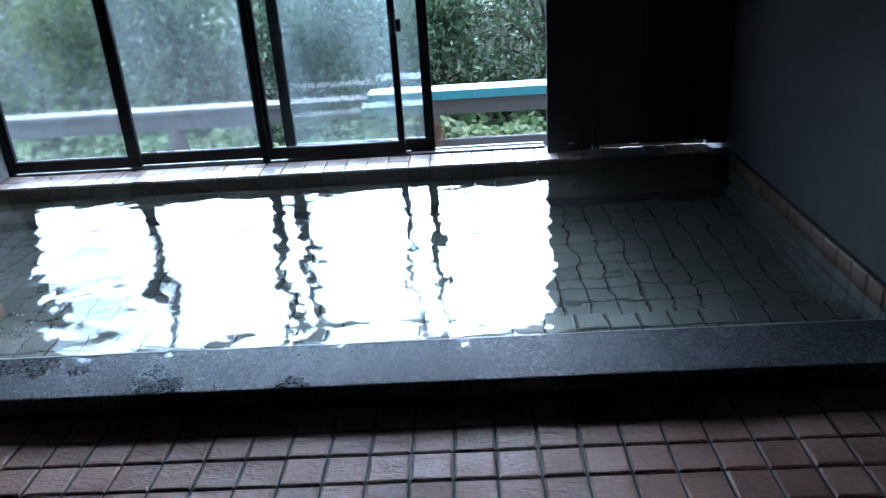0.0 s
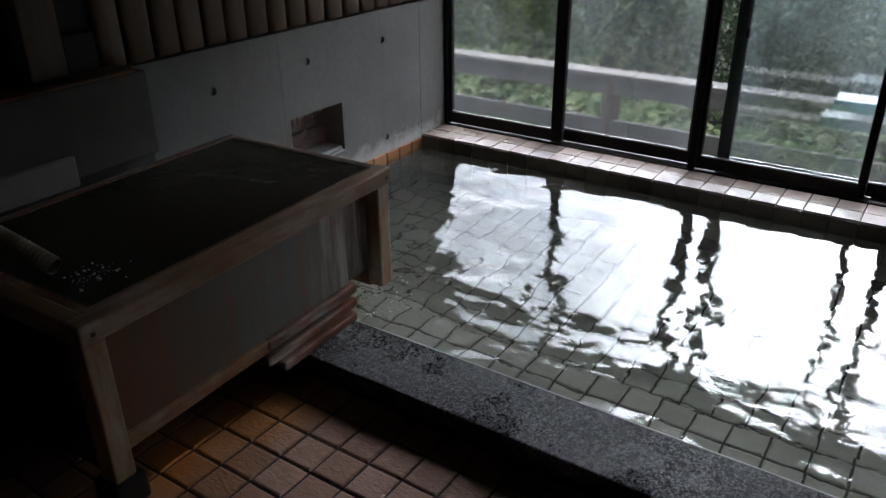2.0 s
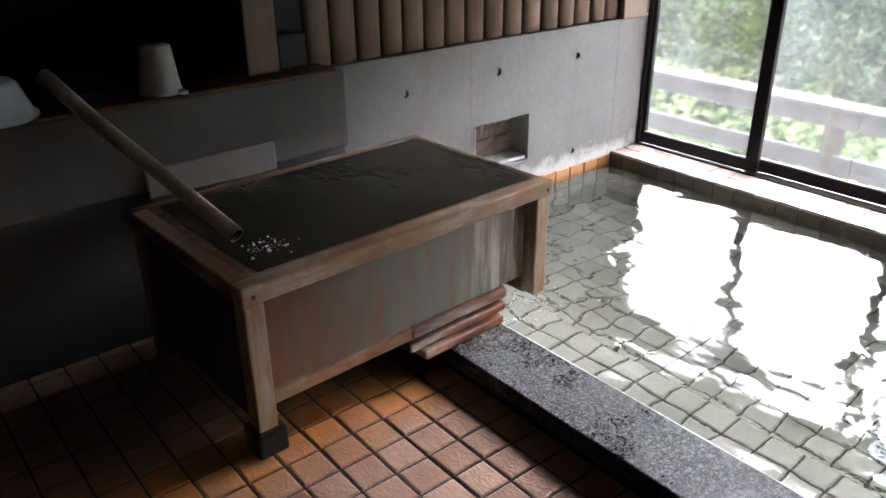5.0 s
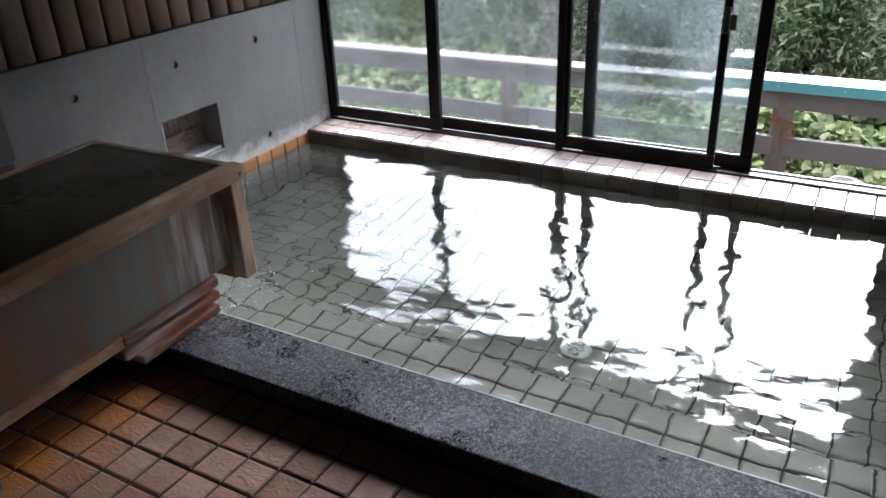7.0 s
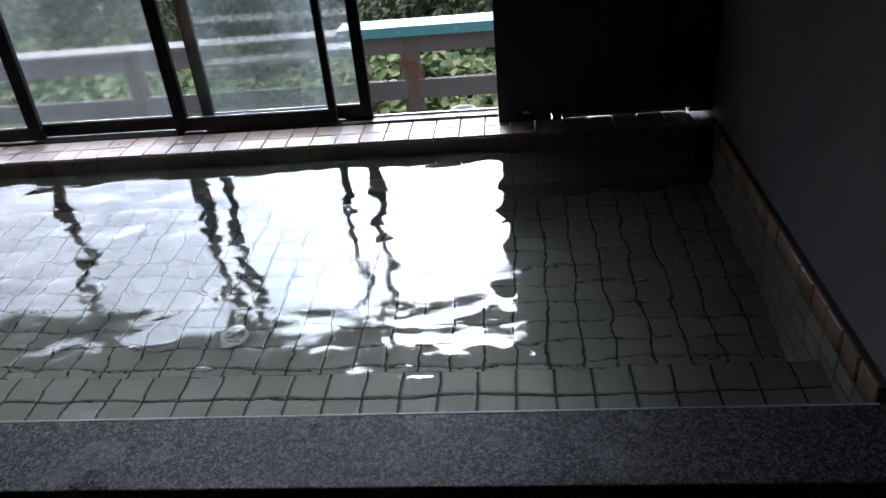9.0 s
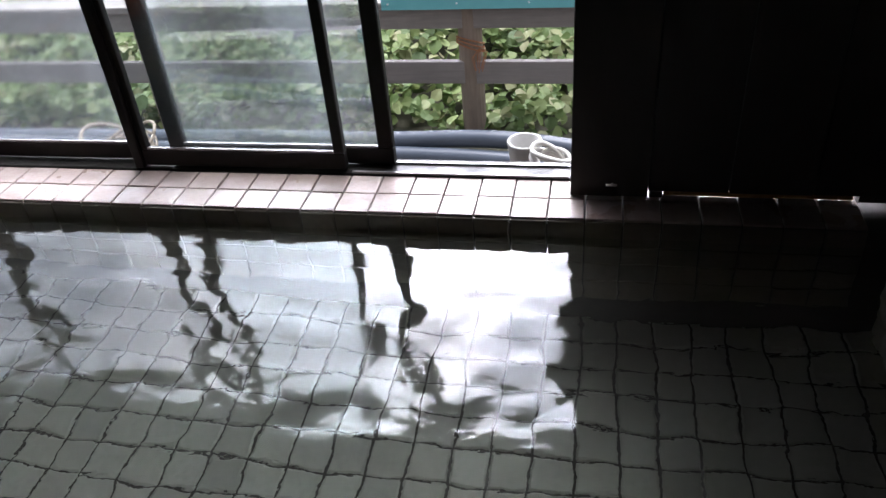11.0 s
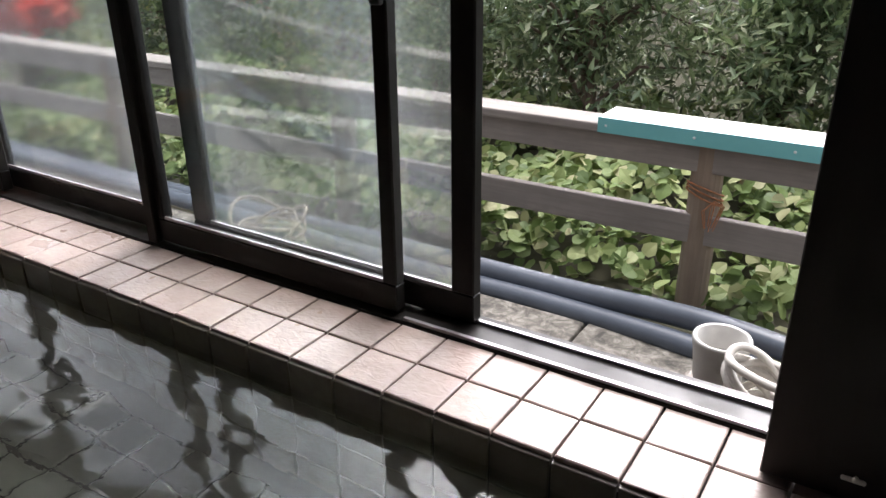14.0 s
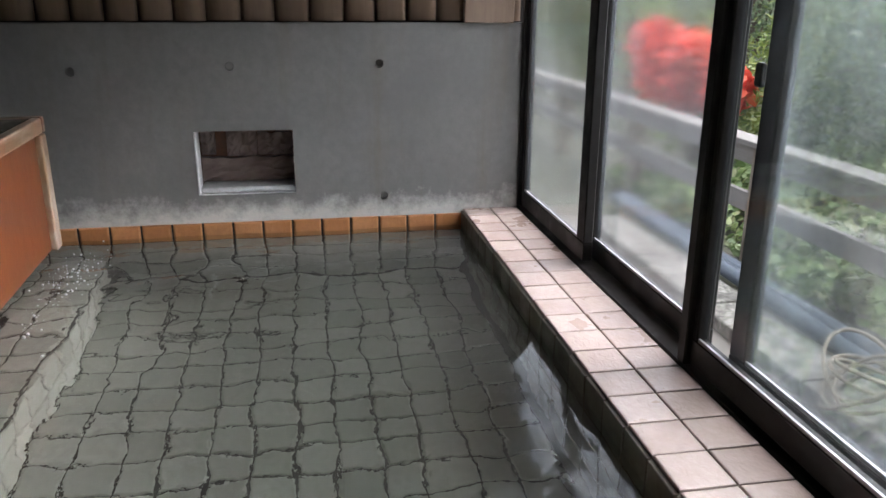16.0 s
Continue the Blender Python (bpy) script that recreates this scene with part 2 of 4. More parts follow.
def make_tub_panel():
    n = Nodes("tub_panel")
    col = n.mix(n.noise(5, 6, 0.65, (1, 1.6, 0.5)), (0.075, 0.075, 0.06), (0.15, 0.146, 0.12))
    sp = n.add("ShaderNodeSeparateXYZ", Vector=n.co)
    wob = n.math("MULTIPLY", n.noise(3.2, 5, 0.6, (1, 1.4, 0.35), 0.2), 0.6)
    # brown iron stain over one end, lime crust over the other
    near = n.math("ADD", n.math("ADD", sp.outputs[1], 2.32), wob)
    col = n.mix(n.ramp(near, [(0.3, 0.9), (0.62, 0.0)]), col, (0.12, 0.045, 0.015))
    far = n.math("SUBTRACT", n.math("ADD", sp.outputs[1], 1.85), n.math("MULTIPLY", wob, 0.75))
    col = n.mix(n.ramp(far, [(0.0, 0.0), (0.3, 0.75)]), col, (0.15, 0.07, 0.028))
    lime = n.noise(6, 5, 0.65, (1, 3.0, 0.4))
    col = n.mix(n.math("MULTIPLY", n.ramp(lime, [(0.45, 0.0), (0.58, 0.9)]), n.ramp(far, [(0.0, 0.0), (0.25, 1.0)])), col, (0.55, 0.53, 0.48))
    fine = n.noise(9, 5, 0.6, (1, 2.4, 0.3), 0.5)
    col = n.mix(n.ramp(fine, [(0.47, 0.0), (0.66, 0.6)]), col, (0.17, 0.065, 0.02))
    return n.finish(col, n.ramp(n.noise(8), [(0.3, 0.34), (0.7, 0.46)]), n.bump(n.noise(40, 4), 0.25, 0.002))


m_tub_panel = make_tub_panel()


def make_rust_panel():
    n = Nodes("tub_end_panel")
    col = n.mix(n.noise(5, 5, 0.6, (2.0, 1, 0.4)), (0.06, 0.014, 0.006), (0.15, 0.046, 0.013))
    return n.finish(col, 0.3, n.bump(n.noise(30, 4), 0.3, 0.002))


m_tub_end = make_rust_panel()


def make_aluminium():
    n = Nodes("bronze_aluminium")
    col = n.mix(n.noise(30, 4), (0.006, 0.0055, 0.005), (0.016, 0.014, 0.012))
    return n.finish(col, n.ramp(n.noise(12), [(0.4, 0.35), (0.6, 0.5)]), spec=0.14)


m_alu = make_aluminium()


def make_track():
    n = Nodes("worn_aluminium")
    return n.finish(n.mix(n.noise(25, 5), (0.16, 0.15, 0.15), (0.42, 0.41, 0.42)), 0.35, metal=0.6)


m_track = make_track()


def make_glass(name, soft, film, blur, clean=0.35):
    """Window glass: mostly clear, partly softened by damp, with a thin uneven scattering film and a faint gloss."""
    n = Nodes(name)
    clear = n.add("ShaderNodeBsdfTransparent")
    n.put(clear.inputs["Color"], (0.95, 0.975, 0.975))
    damp = n.add("ShaderNodeBsdfGlass", IOR=1.25, Roughness=blur)
    n.put(damp.inputs["Color"], (0.96, 0.98, 0.98))
    haze = n.add("ShaderNodeBsdfTranslucent")
    n.put(haze.inputs["Color"], (0.84, 0.92, 0.97))
    gloss = n.add("ShaderNodeBsdfGlossy", Roughness=0.03)
    patch = n.noise(2.6, 5, 0.6, (1, 1, 0.45), 0.5)
    runs = n.ramp(n.noise(30, 4, 0.6, (1, 1, 0.06)), [(0.4, 0.75), (0.7, 1.0)])
    a = n.add("ShaderNodeMixShader")
    n.put(a.inputs[0], n.ramp(patch, [(0.36, soft * clean), (0.58, soft)]))
    b = n.add("ShaderNodeMixShader")
    n.put(b.inputs[0], n.math("MULTIPLY", n.ramp(patch, [(0.35, film * 0.15), (0.66, film)]), runs))
    c = n.add("ShaderNodeMixShader")
    c.inputs[0].default_value = 0.03
    for m, x, y in ((a, clear, damp), (b, a, haze), (c, b, gloss)):
        n.t.links.new(x.outputs[0], m.inputs[1])
        n.t.links.new(y.outputs[0], m.inputs[2])
    n.t.links.new(c.outputs[0], n.out.inputs[0])
    return n.mat


m_glass_fog = make_glass("fogged_glass", 1.0, 0.02, 0.07, 0.92)
m_glass_clear = make_glass("clear_glass", 0.02, 0.003, 0.02)
m_glass = make_glass("misted_glass", 0.9, 0.03, 0.055, 0.4)


def make_water(name, murk, tint, gloss_ior, haze=0.015):
    n = Nodes(name)
    normal = n.bump(n.noise(26, 3, 0.5, (1, 1.3, 1)), 0.16, 0.004, n.bump(n.noise(9, 2, 0.5, (1, 1.6, 1), 0.6), 0.2, 0.008))
    r = n.add("ShaderNodeBsdfRefraction", IOR=1.33, Roughness=0.0)
    n.put(r.inputs["Color"], (0.8, 0.84, 0.79))
    n.put(r.inputs["Normal"], normal)
    d = n.add("ShaderNodeBsdfDiffuse")
    n.put(d.inputs["Color"], tint)
    a = n.add("ShaderNodeMixShader")
    a.inputs[0].default_value = murk
    n.t.links.new(r.outputs[0], a.inputs[1])
    n.t.links.new(d.outputs[0], a.inputs[2])
    s = n.add("ShaderNodeBsdfGlossy", Roughness=haze)
    n.put(s.inputs["Normal"], normal)
    f = n.add("ShaderNodeFresnel", IOR=gloss_ior)
    n.put(f.inputs["Normal"], normal)
    b = n.add("ShaderNodeMixShader")
    n.put(b.inputs[0], f.outputs[0])
    n.t.links.new(a.outputs[0], b.inputs[1])
    n.t.links.new(s.outputs[0], b.inputs[2])
    n.t.links.new(b.outputs[0], n.out.inputs[0])
    return n.mat


m_water = make_water("pool_water", 0.06, (0.2, 0.2, 0.165), 1.45)
m_tub_water = make_water("tub_water", 0.97, (0.03, 0.027, 0.02), 1.12, 0.16)


def plain(name, a, b, rough=0.5, scale=20.0, metal=0.0, relief=0.15):
    n = Nodes(name)
    g = n.noise(scale, 5, 0.6)
    return n.finish(n.mix(g, a, b), rough, n.bump(g, relief, 0.002), metal=metal)


m_white_plastic = plain("white_plastic", (0.62, 0.6, 0.55), (0.75, 0.73, 0.69), 0.35)
m_pale_mottle = plain("pale_mottle", (0.35, 0.35, 0.34), (0.75, 0.75, 0.73), 0.4, 40)
m_foam = plain("white_foam", (0.8, 0.82, 0.82), (0.9, 0.92, 0.92), 0.25)
m_basin = plain("pale_blue_plastic", (0.5, 0.58, 0.62), (0.65, 0.72, 0.75), 0.3)
m_hose = plain("ribbed_hose_plastic", (0.2, 0.155, 0.11), (0.36, 0.3, 0.22), 0.5)
m_white_board = plain("pale_board", (0.17, 0.155, 0.14), (0.28, 0.265, 0.245), 0.55, 12)
m_pipe = plain("grey_pipe_plastic", (0.04, 0.05, 0.065), (0.085, 0.1, 0.125), 0.38, 8)
m_pot = plain("pale_clay", (0.27, 0.265, 0.25), (0.4, 0.39, 0.36), 0.6)
m_pot_soil = plain("dark_soil", (0.02, 0.018, 0.015), (0.07, 0.06, 0.05), 0.9)
m_rope = plain("pale_rope", (0.42, 0.4, 0.36), (0.66, 0.63, 0.58), 0.85, 150)
m_orange_rope = plain("orange_rope", (0.2, 0.075, 0.03), (0.36, 0.16, 0.07), 0.85, 100)
m_teal = plain("teal_painted_metal", (0.1, 0.33, 0.34), (0.15, 0.42, 0.42), 0.35, 10)
m_teal_top = plain("white_painted_metal", (0.72, 0.8, 0.82), (0.84, 0.9, 0.92), 0.3, 10)
m_bamboo = plain("bamboo", (0.38, 0.15, 0.04), (0.6, 0.3, 0.1), 0.25, 30)
m_drain = plain("drain_white_plastic", (0.78, 0.79, 0.78), (0.86, 0.87, 0.86), 0.4)
m_drain_slot = plain("drain_slot_dark", (0.1, 0.11, 0.12), (0.16, 0.17, 0.18), 0.6)
m_black = plain("black_plastic", (0.01, 0.01, 0.01), (0.025, 0.024, 0.023), 0.35)
m_screw = plain("screw_steel", (0.5, 0.5, 0.5), (0.7, 0.7, 0.7), 0.3, 50, 0.9)
m_niche = plain("rubble_brown", (0.1, 0.06, 0.048), (0.27, 0.21, 0.18), 0.85, 14, 0, 0.6)
m_soil = plain("outdoor_soil", (0.03, 0.035, 0.018), (0.09, 0.08, 0.05), 0.95, 3)
m_gutter = plain("gutter_concrete", (0.07, 0.06, 0.05), (0.16, 0.14, 0.115), 0.7, 5)


def leaf_material(name, stops, rough=0.45):
    n = Nodes(name)
    col = n.ramp(n.random(), stops)
    col = n.mix(n.ramp(n.noise(0.9, 3), [(0.35, 0.5), (0.65, 0.0)]), col, tuple(v * 0.45 for v in stops[0][1]))
    b = n.add("ShaderNodeBsdfPrincipled")
    n.put(b.inputs["Base Color"], col)
    b.inputs["Roughness"].default_value = rough
    tr = n.add("ShaderNodeBsdfTranslucent")
    n.put(tr.inputs["Color"], col)
    m = n.add("ShaderNodeMixShader")
    m.inputs[0].default_value = 0.25
    n.t.links.new(b.outputs[0], m.inputs[1])
    n.t.links.new(tr.outputs[0], m.inputs[2])
    n.t.links.new(m.outputs[0], n.out.inputs[0])
    return n.mat


m_vine = leaf_material("vine_leaf", [(0.0, (0.09, 0.145, 0.04)), (0.45, (0.19, 0.27, 0.08)), (0.8, (0.31, 0.37, 0.14)), (1.0, (0.48, 0.46, 0.26))], 0.6)
m_shrub = leaf_material("shrub_leaf", [(0.0, (0.06, 0.1, 0.045)), (0.5, (0.15, 0.21, 0.09)), (0.85, (0.28, 0.34, 0.17)), (1.0, (0.44, 0.47, 0.3))])
m_bright = leaf_material("bright_leaf", [(0.0, (0.08, 0.13, 0.022)), (0.5, (0.18, 0.25, 0.05)), (1.0, (0.34, 0.38, 0.1))])
m_red = leaf_material("red_flower", [(0.0, (0.7, 0.05, 0.02)), (0.6, (0.85, 0.09, 0.04)), (1.0, (0.9, 0.2, 0.1))])
m_bark = plain("bark", (0.05, 0.035, 0.025), (0.14, 0.1, 0.07), 0.9, 25, 0, 0.6)


# ---- tiles ----
def tile_mesh(name, w, d, h, material, seed, edge=0.005):
    """A slightly uneven tile lying on z = 0, its top at h."""
    r = random.Random(seed)
    bm = bmesh.new()
    lo = [bm.verts.new((x * w / 2, y * d / 2, -0.004)) for x, y in ((-1, -1), (1, -1), (1, 1), (-1, 1))]
    mid = [bm.verts.new((x * w / 2, y * d / 2, h - edge * 0.6)) for x, y in ((-1, -1), (1, -1), (1, 1), (-1, 1))]
    top = [bm.verts.new((x * (w / 2 - edge), y * (d / 2 - edge), h + r.uniform(-0.0006, 0.0006))) for x, y in ((-1, -1), (1, -1), (1, 1), (-1, 1))]
    for a, b in ((lo, mid), (mid, top)):
        for k in range(4):
            bm.faces.new((a[k], a[(k + 1) % 4], b[(k + 1) % 4], b[k]))
    bm.faces.new(top)
    me = mesh_of(bm, name)
    me.materials.append(material)
    return me


def tile_field(parent, origin, u, v, nu, nv, material, is_part, seed, h=0.006, gap=0.007, size=P, name="tile", cut=None, edge=0.005):
    """Tiles on the plane through origin spanned by u and v; those that is_part picks are objects, the rest one mesh."""
    u, v, origin = Vector(u), Vector(v), Vector(origin)
    w = u.cross(v)
    kinds = [tile_mesh(name, size - gap, (cut or size) - gap, h, material, seed + k, edge) for k in range(4)]
    r = random.Random(seed)
    verts, faces = [], []
    for i in range(nu):
        for j in range(nv):
            c = origin + u * (size * (i + 0.5)) + v * ((cut or size) * (j + 0.5)) + w * r.uniform(-0.0008, 0.0008)
            m = Matrix((u, v, w)).transposed().to_4x4()
            m = Matrix.Translation(c) @ m @ pose(0, 0, 0, r.uniform(-0.5, 0.5), r.uniform(-0.5, 0.5), r.choice((0, 180)) + r.uniform(-0.4, 0.4))
            me = kinds[r.randrange(4)]
            if is_part(i, j):
                ob = new(name, me)
                ob.parent = parent
                ob.matrix_parent_inverse = parent.matrix_basis.inverted()
                ob.matrix_basis = m
            else:
                k = len(verts)
                verts += [tuple(m @ q.co) for q in me.vertices]
                faces += [tuple(k + a for a in p.vertices) for p in me.polygons]
    if verts:
        me = bpy.data.meshes.new("far_tiles")
        me.from_pydata(verts, [], faces)
        ob = part("far_tiles", me, material, parent)
        tagged(ob, kind="stuff")


# ---- large structure ----
def structure(name, bm, material, label, category):
    return tagged(part(name, bm, material), label, category, kind="structure")


floor = structure("floor", box(-0.5, XR, -4.6, RO + 0.03, -0.12, FZ - 0.006), m_grout, "brown square tile floor with dark joints, wet", "floor")
# ceiling and back wall are out of view; dark tones cut the bounced light
ceiling = structure("ceiling", box(-0.6, XR + 0.2, -4.8, 0.45, ZC, ZC + 0.1), m_ceiling, "unseen boarded ceiling, kept dark to limit bounced light", "ceiling")
wall_back = structure("wall_back", box(-0.6, XR + 0.2, -4.8, -4.6, -0.12, ZC), m_dark_wood, "unseen back wall, kept dark to limit bounced light", "wall")
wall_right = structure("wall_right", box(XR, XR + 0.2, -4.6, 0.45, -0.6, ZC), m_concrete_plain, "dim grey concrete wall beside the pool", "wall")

# concrete wall with a niche and four cone-shaped tie holes
def cut_wall():
    wall = part("wall_left", box(-0.25, 0.0, -1.62, 0.25, -0.6, 0.82), m_concrete)
    cutters = [part("cutter", box(-0.13, 0.1, -0.905, -0.583, 0.26, 0.476), None)]
    for y, z in ((-1.257, 0.672), (-0.773, 0.685), (-0.288, 0.69), (-0.281, 0.239)):
        bm = bmesh.new()
        bmesh.ops.create_cone(bm, cap_ends=True, segments=16, radius1=0.012, radius2=0.019, depth=0.036, matrix=pose(0.005, y, z, 0, 90, 0))
        cutters.append(part("cutter", bm, None))
    for c in cutters:
        mod = wall.modifiers.new("cut", "BOOLEAN")
        mod.object, mod.operation, mod.solver = c, "DIFFERENCE", "EXACT"
    bpy.context.view_layer.update()
    done = bpy.data.meshes.new_from_object(wall.evaluated_get(bpy.context.evaluated_depsgraph_get()))
    wall.modifiers.clear()
    wall.data = done
    if not done.materials:
        done.materials.append(m_concrete)
    for c in cutters:
        bpy.data.objects.remove(c)
    return wall


wall_left = tagged(cut_wall(), "grey board-marked concrete wall with a niche and tie holes", "wall", kind="structure")
# dark box in place of the hole; its shade is in the colour
part("niche_back", box(-0.16, -0.125, -0.92, -0.57, 0.24, 0.49), m_tub_base, wall_left, "dark reddish niche back, coloured for the shade of a hollow")
def slab(y0, y1, z0, z1, depth, seed):
    """Broken stone slab with an uneven face and edge."""
    q = random.Random(seed)
    bm = bmesh.new()
    ny, nz = 9, 7
    rows = [[bm.verts.new((-0.124 + depth + q.uniform(-0.006, 0.004), y0 + (y1 - y0) * i / ny + (q.uniform(-0.006, 0.006) if 0 < i < ny else 0), z0 + (z1 - z0) * j / nz + (q.uniform(-0.006, 0.004) if j else 0))) for i in range(ny + 1)] for j in range(nz + 1)]
    for j in range(nz):
        for i in range(ny):
            bm.faces.new((rows[j][i], rows[j][i + 1], rows[j + 1][i + 1], rows[j + 1][i]))
    ring = rows[0] + [r[-1] for r in rows[1:]] + rows[-1][-2::-1] + [r[0] for r in rows[-2:0:-1]]
    back = [bm.verts.new((-0.124, v.co.y, v.co.z)) for v in ring]
    for k in range(len(ring)):
        bm.faces.new((ring[k], back[k], back[k - 1], ring[k - 1]))
    bmesh.ops.recalc_face_normals(bm, faces=bm.faces)
    return bm


for y0, y1, z0, z1, depth, seed in ((-0.897, -0.587, 0.287, 0.37, 0.03, 1), (-0.81, -0.71, 0.374, 0.464, 0.026, 2), (-0.707, -0.587, 0.374, 0.45, 0.018, 3), (-0.897, -0.85, 0.378, 0.464, 0.012, 4)):
    part("stone", slab(y0, y1, z0, z1, depth, seed), m_niche, wall_left, "rough brown broken stone closing the niche")
part("niche_sill", box(-0.124, -0.01, -0.897, -0.587, 0.2665, 0.283, 0.004), m_pale_mottle, wall_left, "worn cement step at the bottom of the niche")
part("cement_edge", box(-0.085, 0.002, -0.9045, -0.898, 0.261, 0.475, 0.002), m_pale_mottle, wall_left, "pale cement along the side of the niche")
part("cement_edge", box(-0.082, 0.002, -0.897, -0.585, 0.2605, 0.265, 0.001), m_pale_mottle, wall_left, "pale cement along the bottom of the niche")
# thin formwork joints
for yj in (-0.925, -0.002):
    part("joint", box(-0.001, 0.0008, yj - 0.0012, yj + 0.0012, 0.17, 0.815), m_concrete, wall_left)

# ledge beyond the tub; shade of the recess above it is coloured in near-black
ledge = structure("ledge_wall", box(-0.5, 0.1, -4.6, -1.585, 0.56, 0.828, 0.008, 2), m_concrete_dim, "stained concrete ledge behind the wooden tub", "ledge")
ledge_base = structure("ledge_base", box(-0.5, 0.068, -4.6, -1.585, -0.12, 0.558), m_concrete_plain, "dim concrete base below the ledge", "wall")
part("ledge_cap", box(-0.1, 0.106, -4.55, -1.62, 0.8285, 0.838, 0.003), m_tub_base, ledge, "brown stained wooden ledge top")
wall_recess = structure("wall_recess", box(-0.6, -0.5, -4.6, -1.62, -0.12, ZC), m_dark_wood, "wall behind the ledge, its deep shade put into near-black wood", "wall")
recess_top = structure("recess_header", box(-0.5, 0.02, -4.6, -1.9, 1.42, ZC), m_dark_wood, "boarding above the ledge, its shade put into near-black wood", "wall")
recess_end = structure("recess_end", box(-0.5, -0.25, -1.62, -1.6, -0.1, ZC), m_dark_wood, "end of the recess, its shade put into near-black wood", "wall")

# boarded wall above the concrete
wall_boards = structure("wall_boards", box(-0.25, -0.035, -1.9, 0.25, 0.821, ZC), m_dark_wood, "wall of upright brown wooden boards above the concrete", "wall")


def rounded_plank(y0, y1, z0, z1, n=8):
    """Upright board with a bowed face."""
    bm = bmesh.new()
    rows = []
    for z in (z0, z1):
        rows.append([bm.verts.new((-0.033 + 0.008 * min(i, n - i, 1) + 0.011 * (1 - (2 * i / n - 1) ** 2), y0 + (y1 - y0) * i / n, z)) for i in range(n + 1)])
    for i in range(n):
        bm.faces.new((rows[0][i], rows[0][i + 1], rows[1][i + 1], rows[1][i]))
    bm.faces.new(rows[0][::-1])
    bm.faces.new(rows[1])
    bm.faces.new((rows[0][n], rows[0][0], rows[1][0], rows[1][n]))
    return bm


y = -1.66
k = 0
while y < 0.19:
    w = 0.1 + 0.012 * rnd.random()
    part("plank", rounded_plank(y, min(y + w - 0.0015, 0.2), 0.824 + 0.003 * rnd.random(), 2.3), m_plank, wall_boards, smooth=True)
    y += w
    k += 1

# window wall: sill block below, header above
wall_window = structure("wall_window", box(-0.25, XR, 0.0, 0.305, -0.8, ZS - 0.02), m_grout, "tiled low wall below the window", "wall")
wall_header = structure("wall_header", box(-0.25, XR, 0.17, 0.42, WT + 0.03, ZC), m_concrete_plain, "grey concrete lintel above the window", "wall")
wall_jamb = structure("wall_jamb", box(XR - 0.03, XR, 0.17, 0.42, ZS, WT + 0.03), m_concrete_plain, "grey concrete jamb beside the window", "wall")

# pool shell
pool_floor = structure("pool_floor", box(0.0, XR, RO + 0.02, 0.0, ZF - 0.1, ZF - 0.004), m_grout, "pool floor of pale grey-brown square tiles under water", "pool floor")
pool_bench = structure("pool_bench", box(0.0, XR, RO + 0.02, -1.204, ZF - 0.004, ZB - 0.004), m_grout, "tiled bench along the pool edge under water", "bench")

# granite rim
rim = thing("pool_rim", "speckled dark grey granite kerb around the pool, wet", "kerb", (2.1, -1.61, 0), kind="structure")
part("slab", box(0.772, XR, RO, RI, ZR - 0.045, ZR, 0.004, 2), m_granite, rim)
# kerb face, much darker than the slab above
part("kerb_face", box(0.75, XR, RO + 0.012, RI - 0.012, -0.12, ZR - 0.045), m_kerb_face, rim, "near-black kerb face below the slab")
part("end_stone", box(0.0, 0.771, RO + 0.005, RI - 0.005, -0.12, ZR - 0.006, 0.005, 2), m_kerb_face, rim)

# narrow pale strip on the slab's inner edge
part("pale_edge", box(0.778, XR - 0.02, RI - 0.0045, RI + 0.0015, ZR - 0.004, ZR + 0.0012, 0.001), m_pale_mottle, rim, "thin pale line along the pool edge")

# water
def water_sheet(name, x0, x1, y0, y1, z, step, amp, material):
    nx, ny = int((x1 - x0) / step), int((y1 - y0) / step)
    verts = []
    for j in range(ny + 1):
        for i in range(nx + 1):
            px, py = x0 + (x1 - x0) * i / nx, y0 + (y1 - y0) * j / ny
            h = noise.noise((px * 7.0, py * 8.5, 1.3)) + 0.3 * noise.noise((px * 17.0, py * 21.0, 5.1)) + 1.2 * noise.noise((px * 2.6, py * 3.2, 9.0))
            near = 1.0 + 2.2 * math.exp(-((px - 0.55) ** 2 + (py + 1.2) ** 2) / 0.16)
            verts.append((px, py, z + amp * h * near))
    faces = [(j * (nx + 1) + i, j * (nx + 1) + i + 1, (j + 1) * (nx + 1) + i + 1, (j + 1) * (nx + 1) + i) for j in range(ny) for i in range(nx)]
    me = bpy.data.meshes.new(name)
    me.from_pydata(verts, [], faces)
    for p in me.polygons:
        p.use_smooth = True
    ob = part(name, me, material)
    ob.visible_shadow = False
    return ob


water = tagged(water_sheet("water", 0.0, XR, RI - 0.0005, 0.0, ZW, 0.012, 0.0036, m_water), "slightly cloudy rippled bath water mirroring the sky", "water", kind="structure")

# drain cover on the pool floor
drain = thing("drain_cover", "round white plastic drain cover on the pool floor", "drain cover", (1.785, -0.845, ZF))
disc = part("disc", lathe([(0.0, 0.014), (0.04, 0.014), (0.048, 0.011), (0.05, 0.0)], 32, at=(1.785, -0.845, ZF + 0.004)), m_drain, drain, smooth=True)
for k in range(-2, 3):
    half = 0.034 - 0.006 * abs(k)
    part("slot", box(1.785 - half, 1.785 + half, -0.845 + k * 0.013 - 0.0025, -0.845 + k * 0.013 + 0.0025, ZF + 0.014, ZF + 0.0195), m_drain_slot, disc)

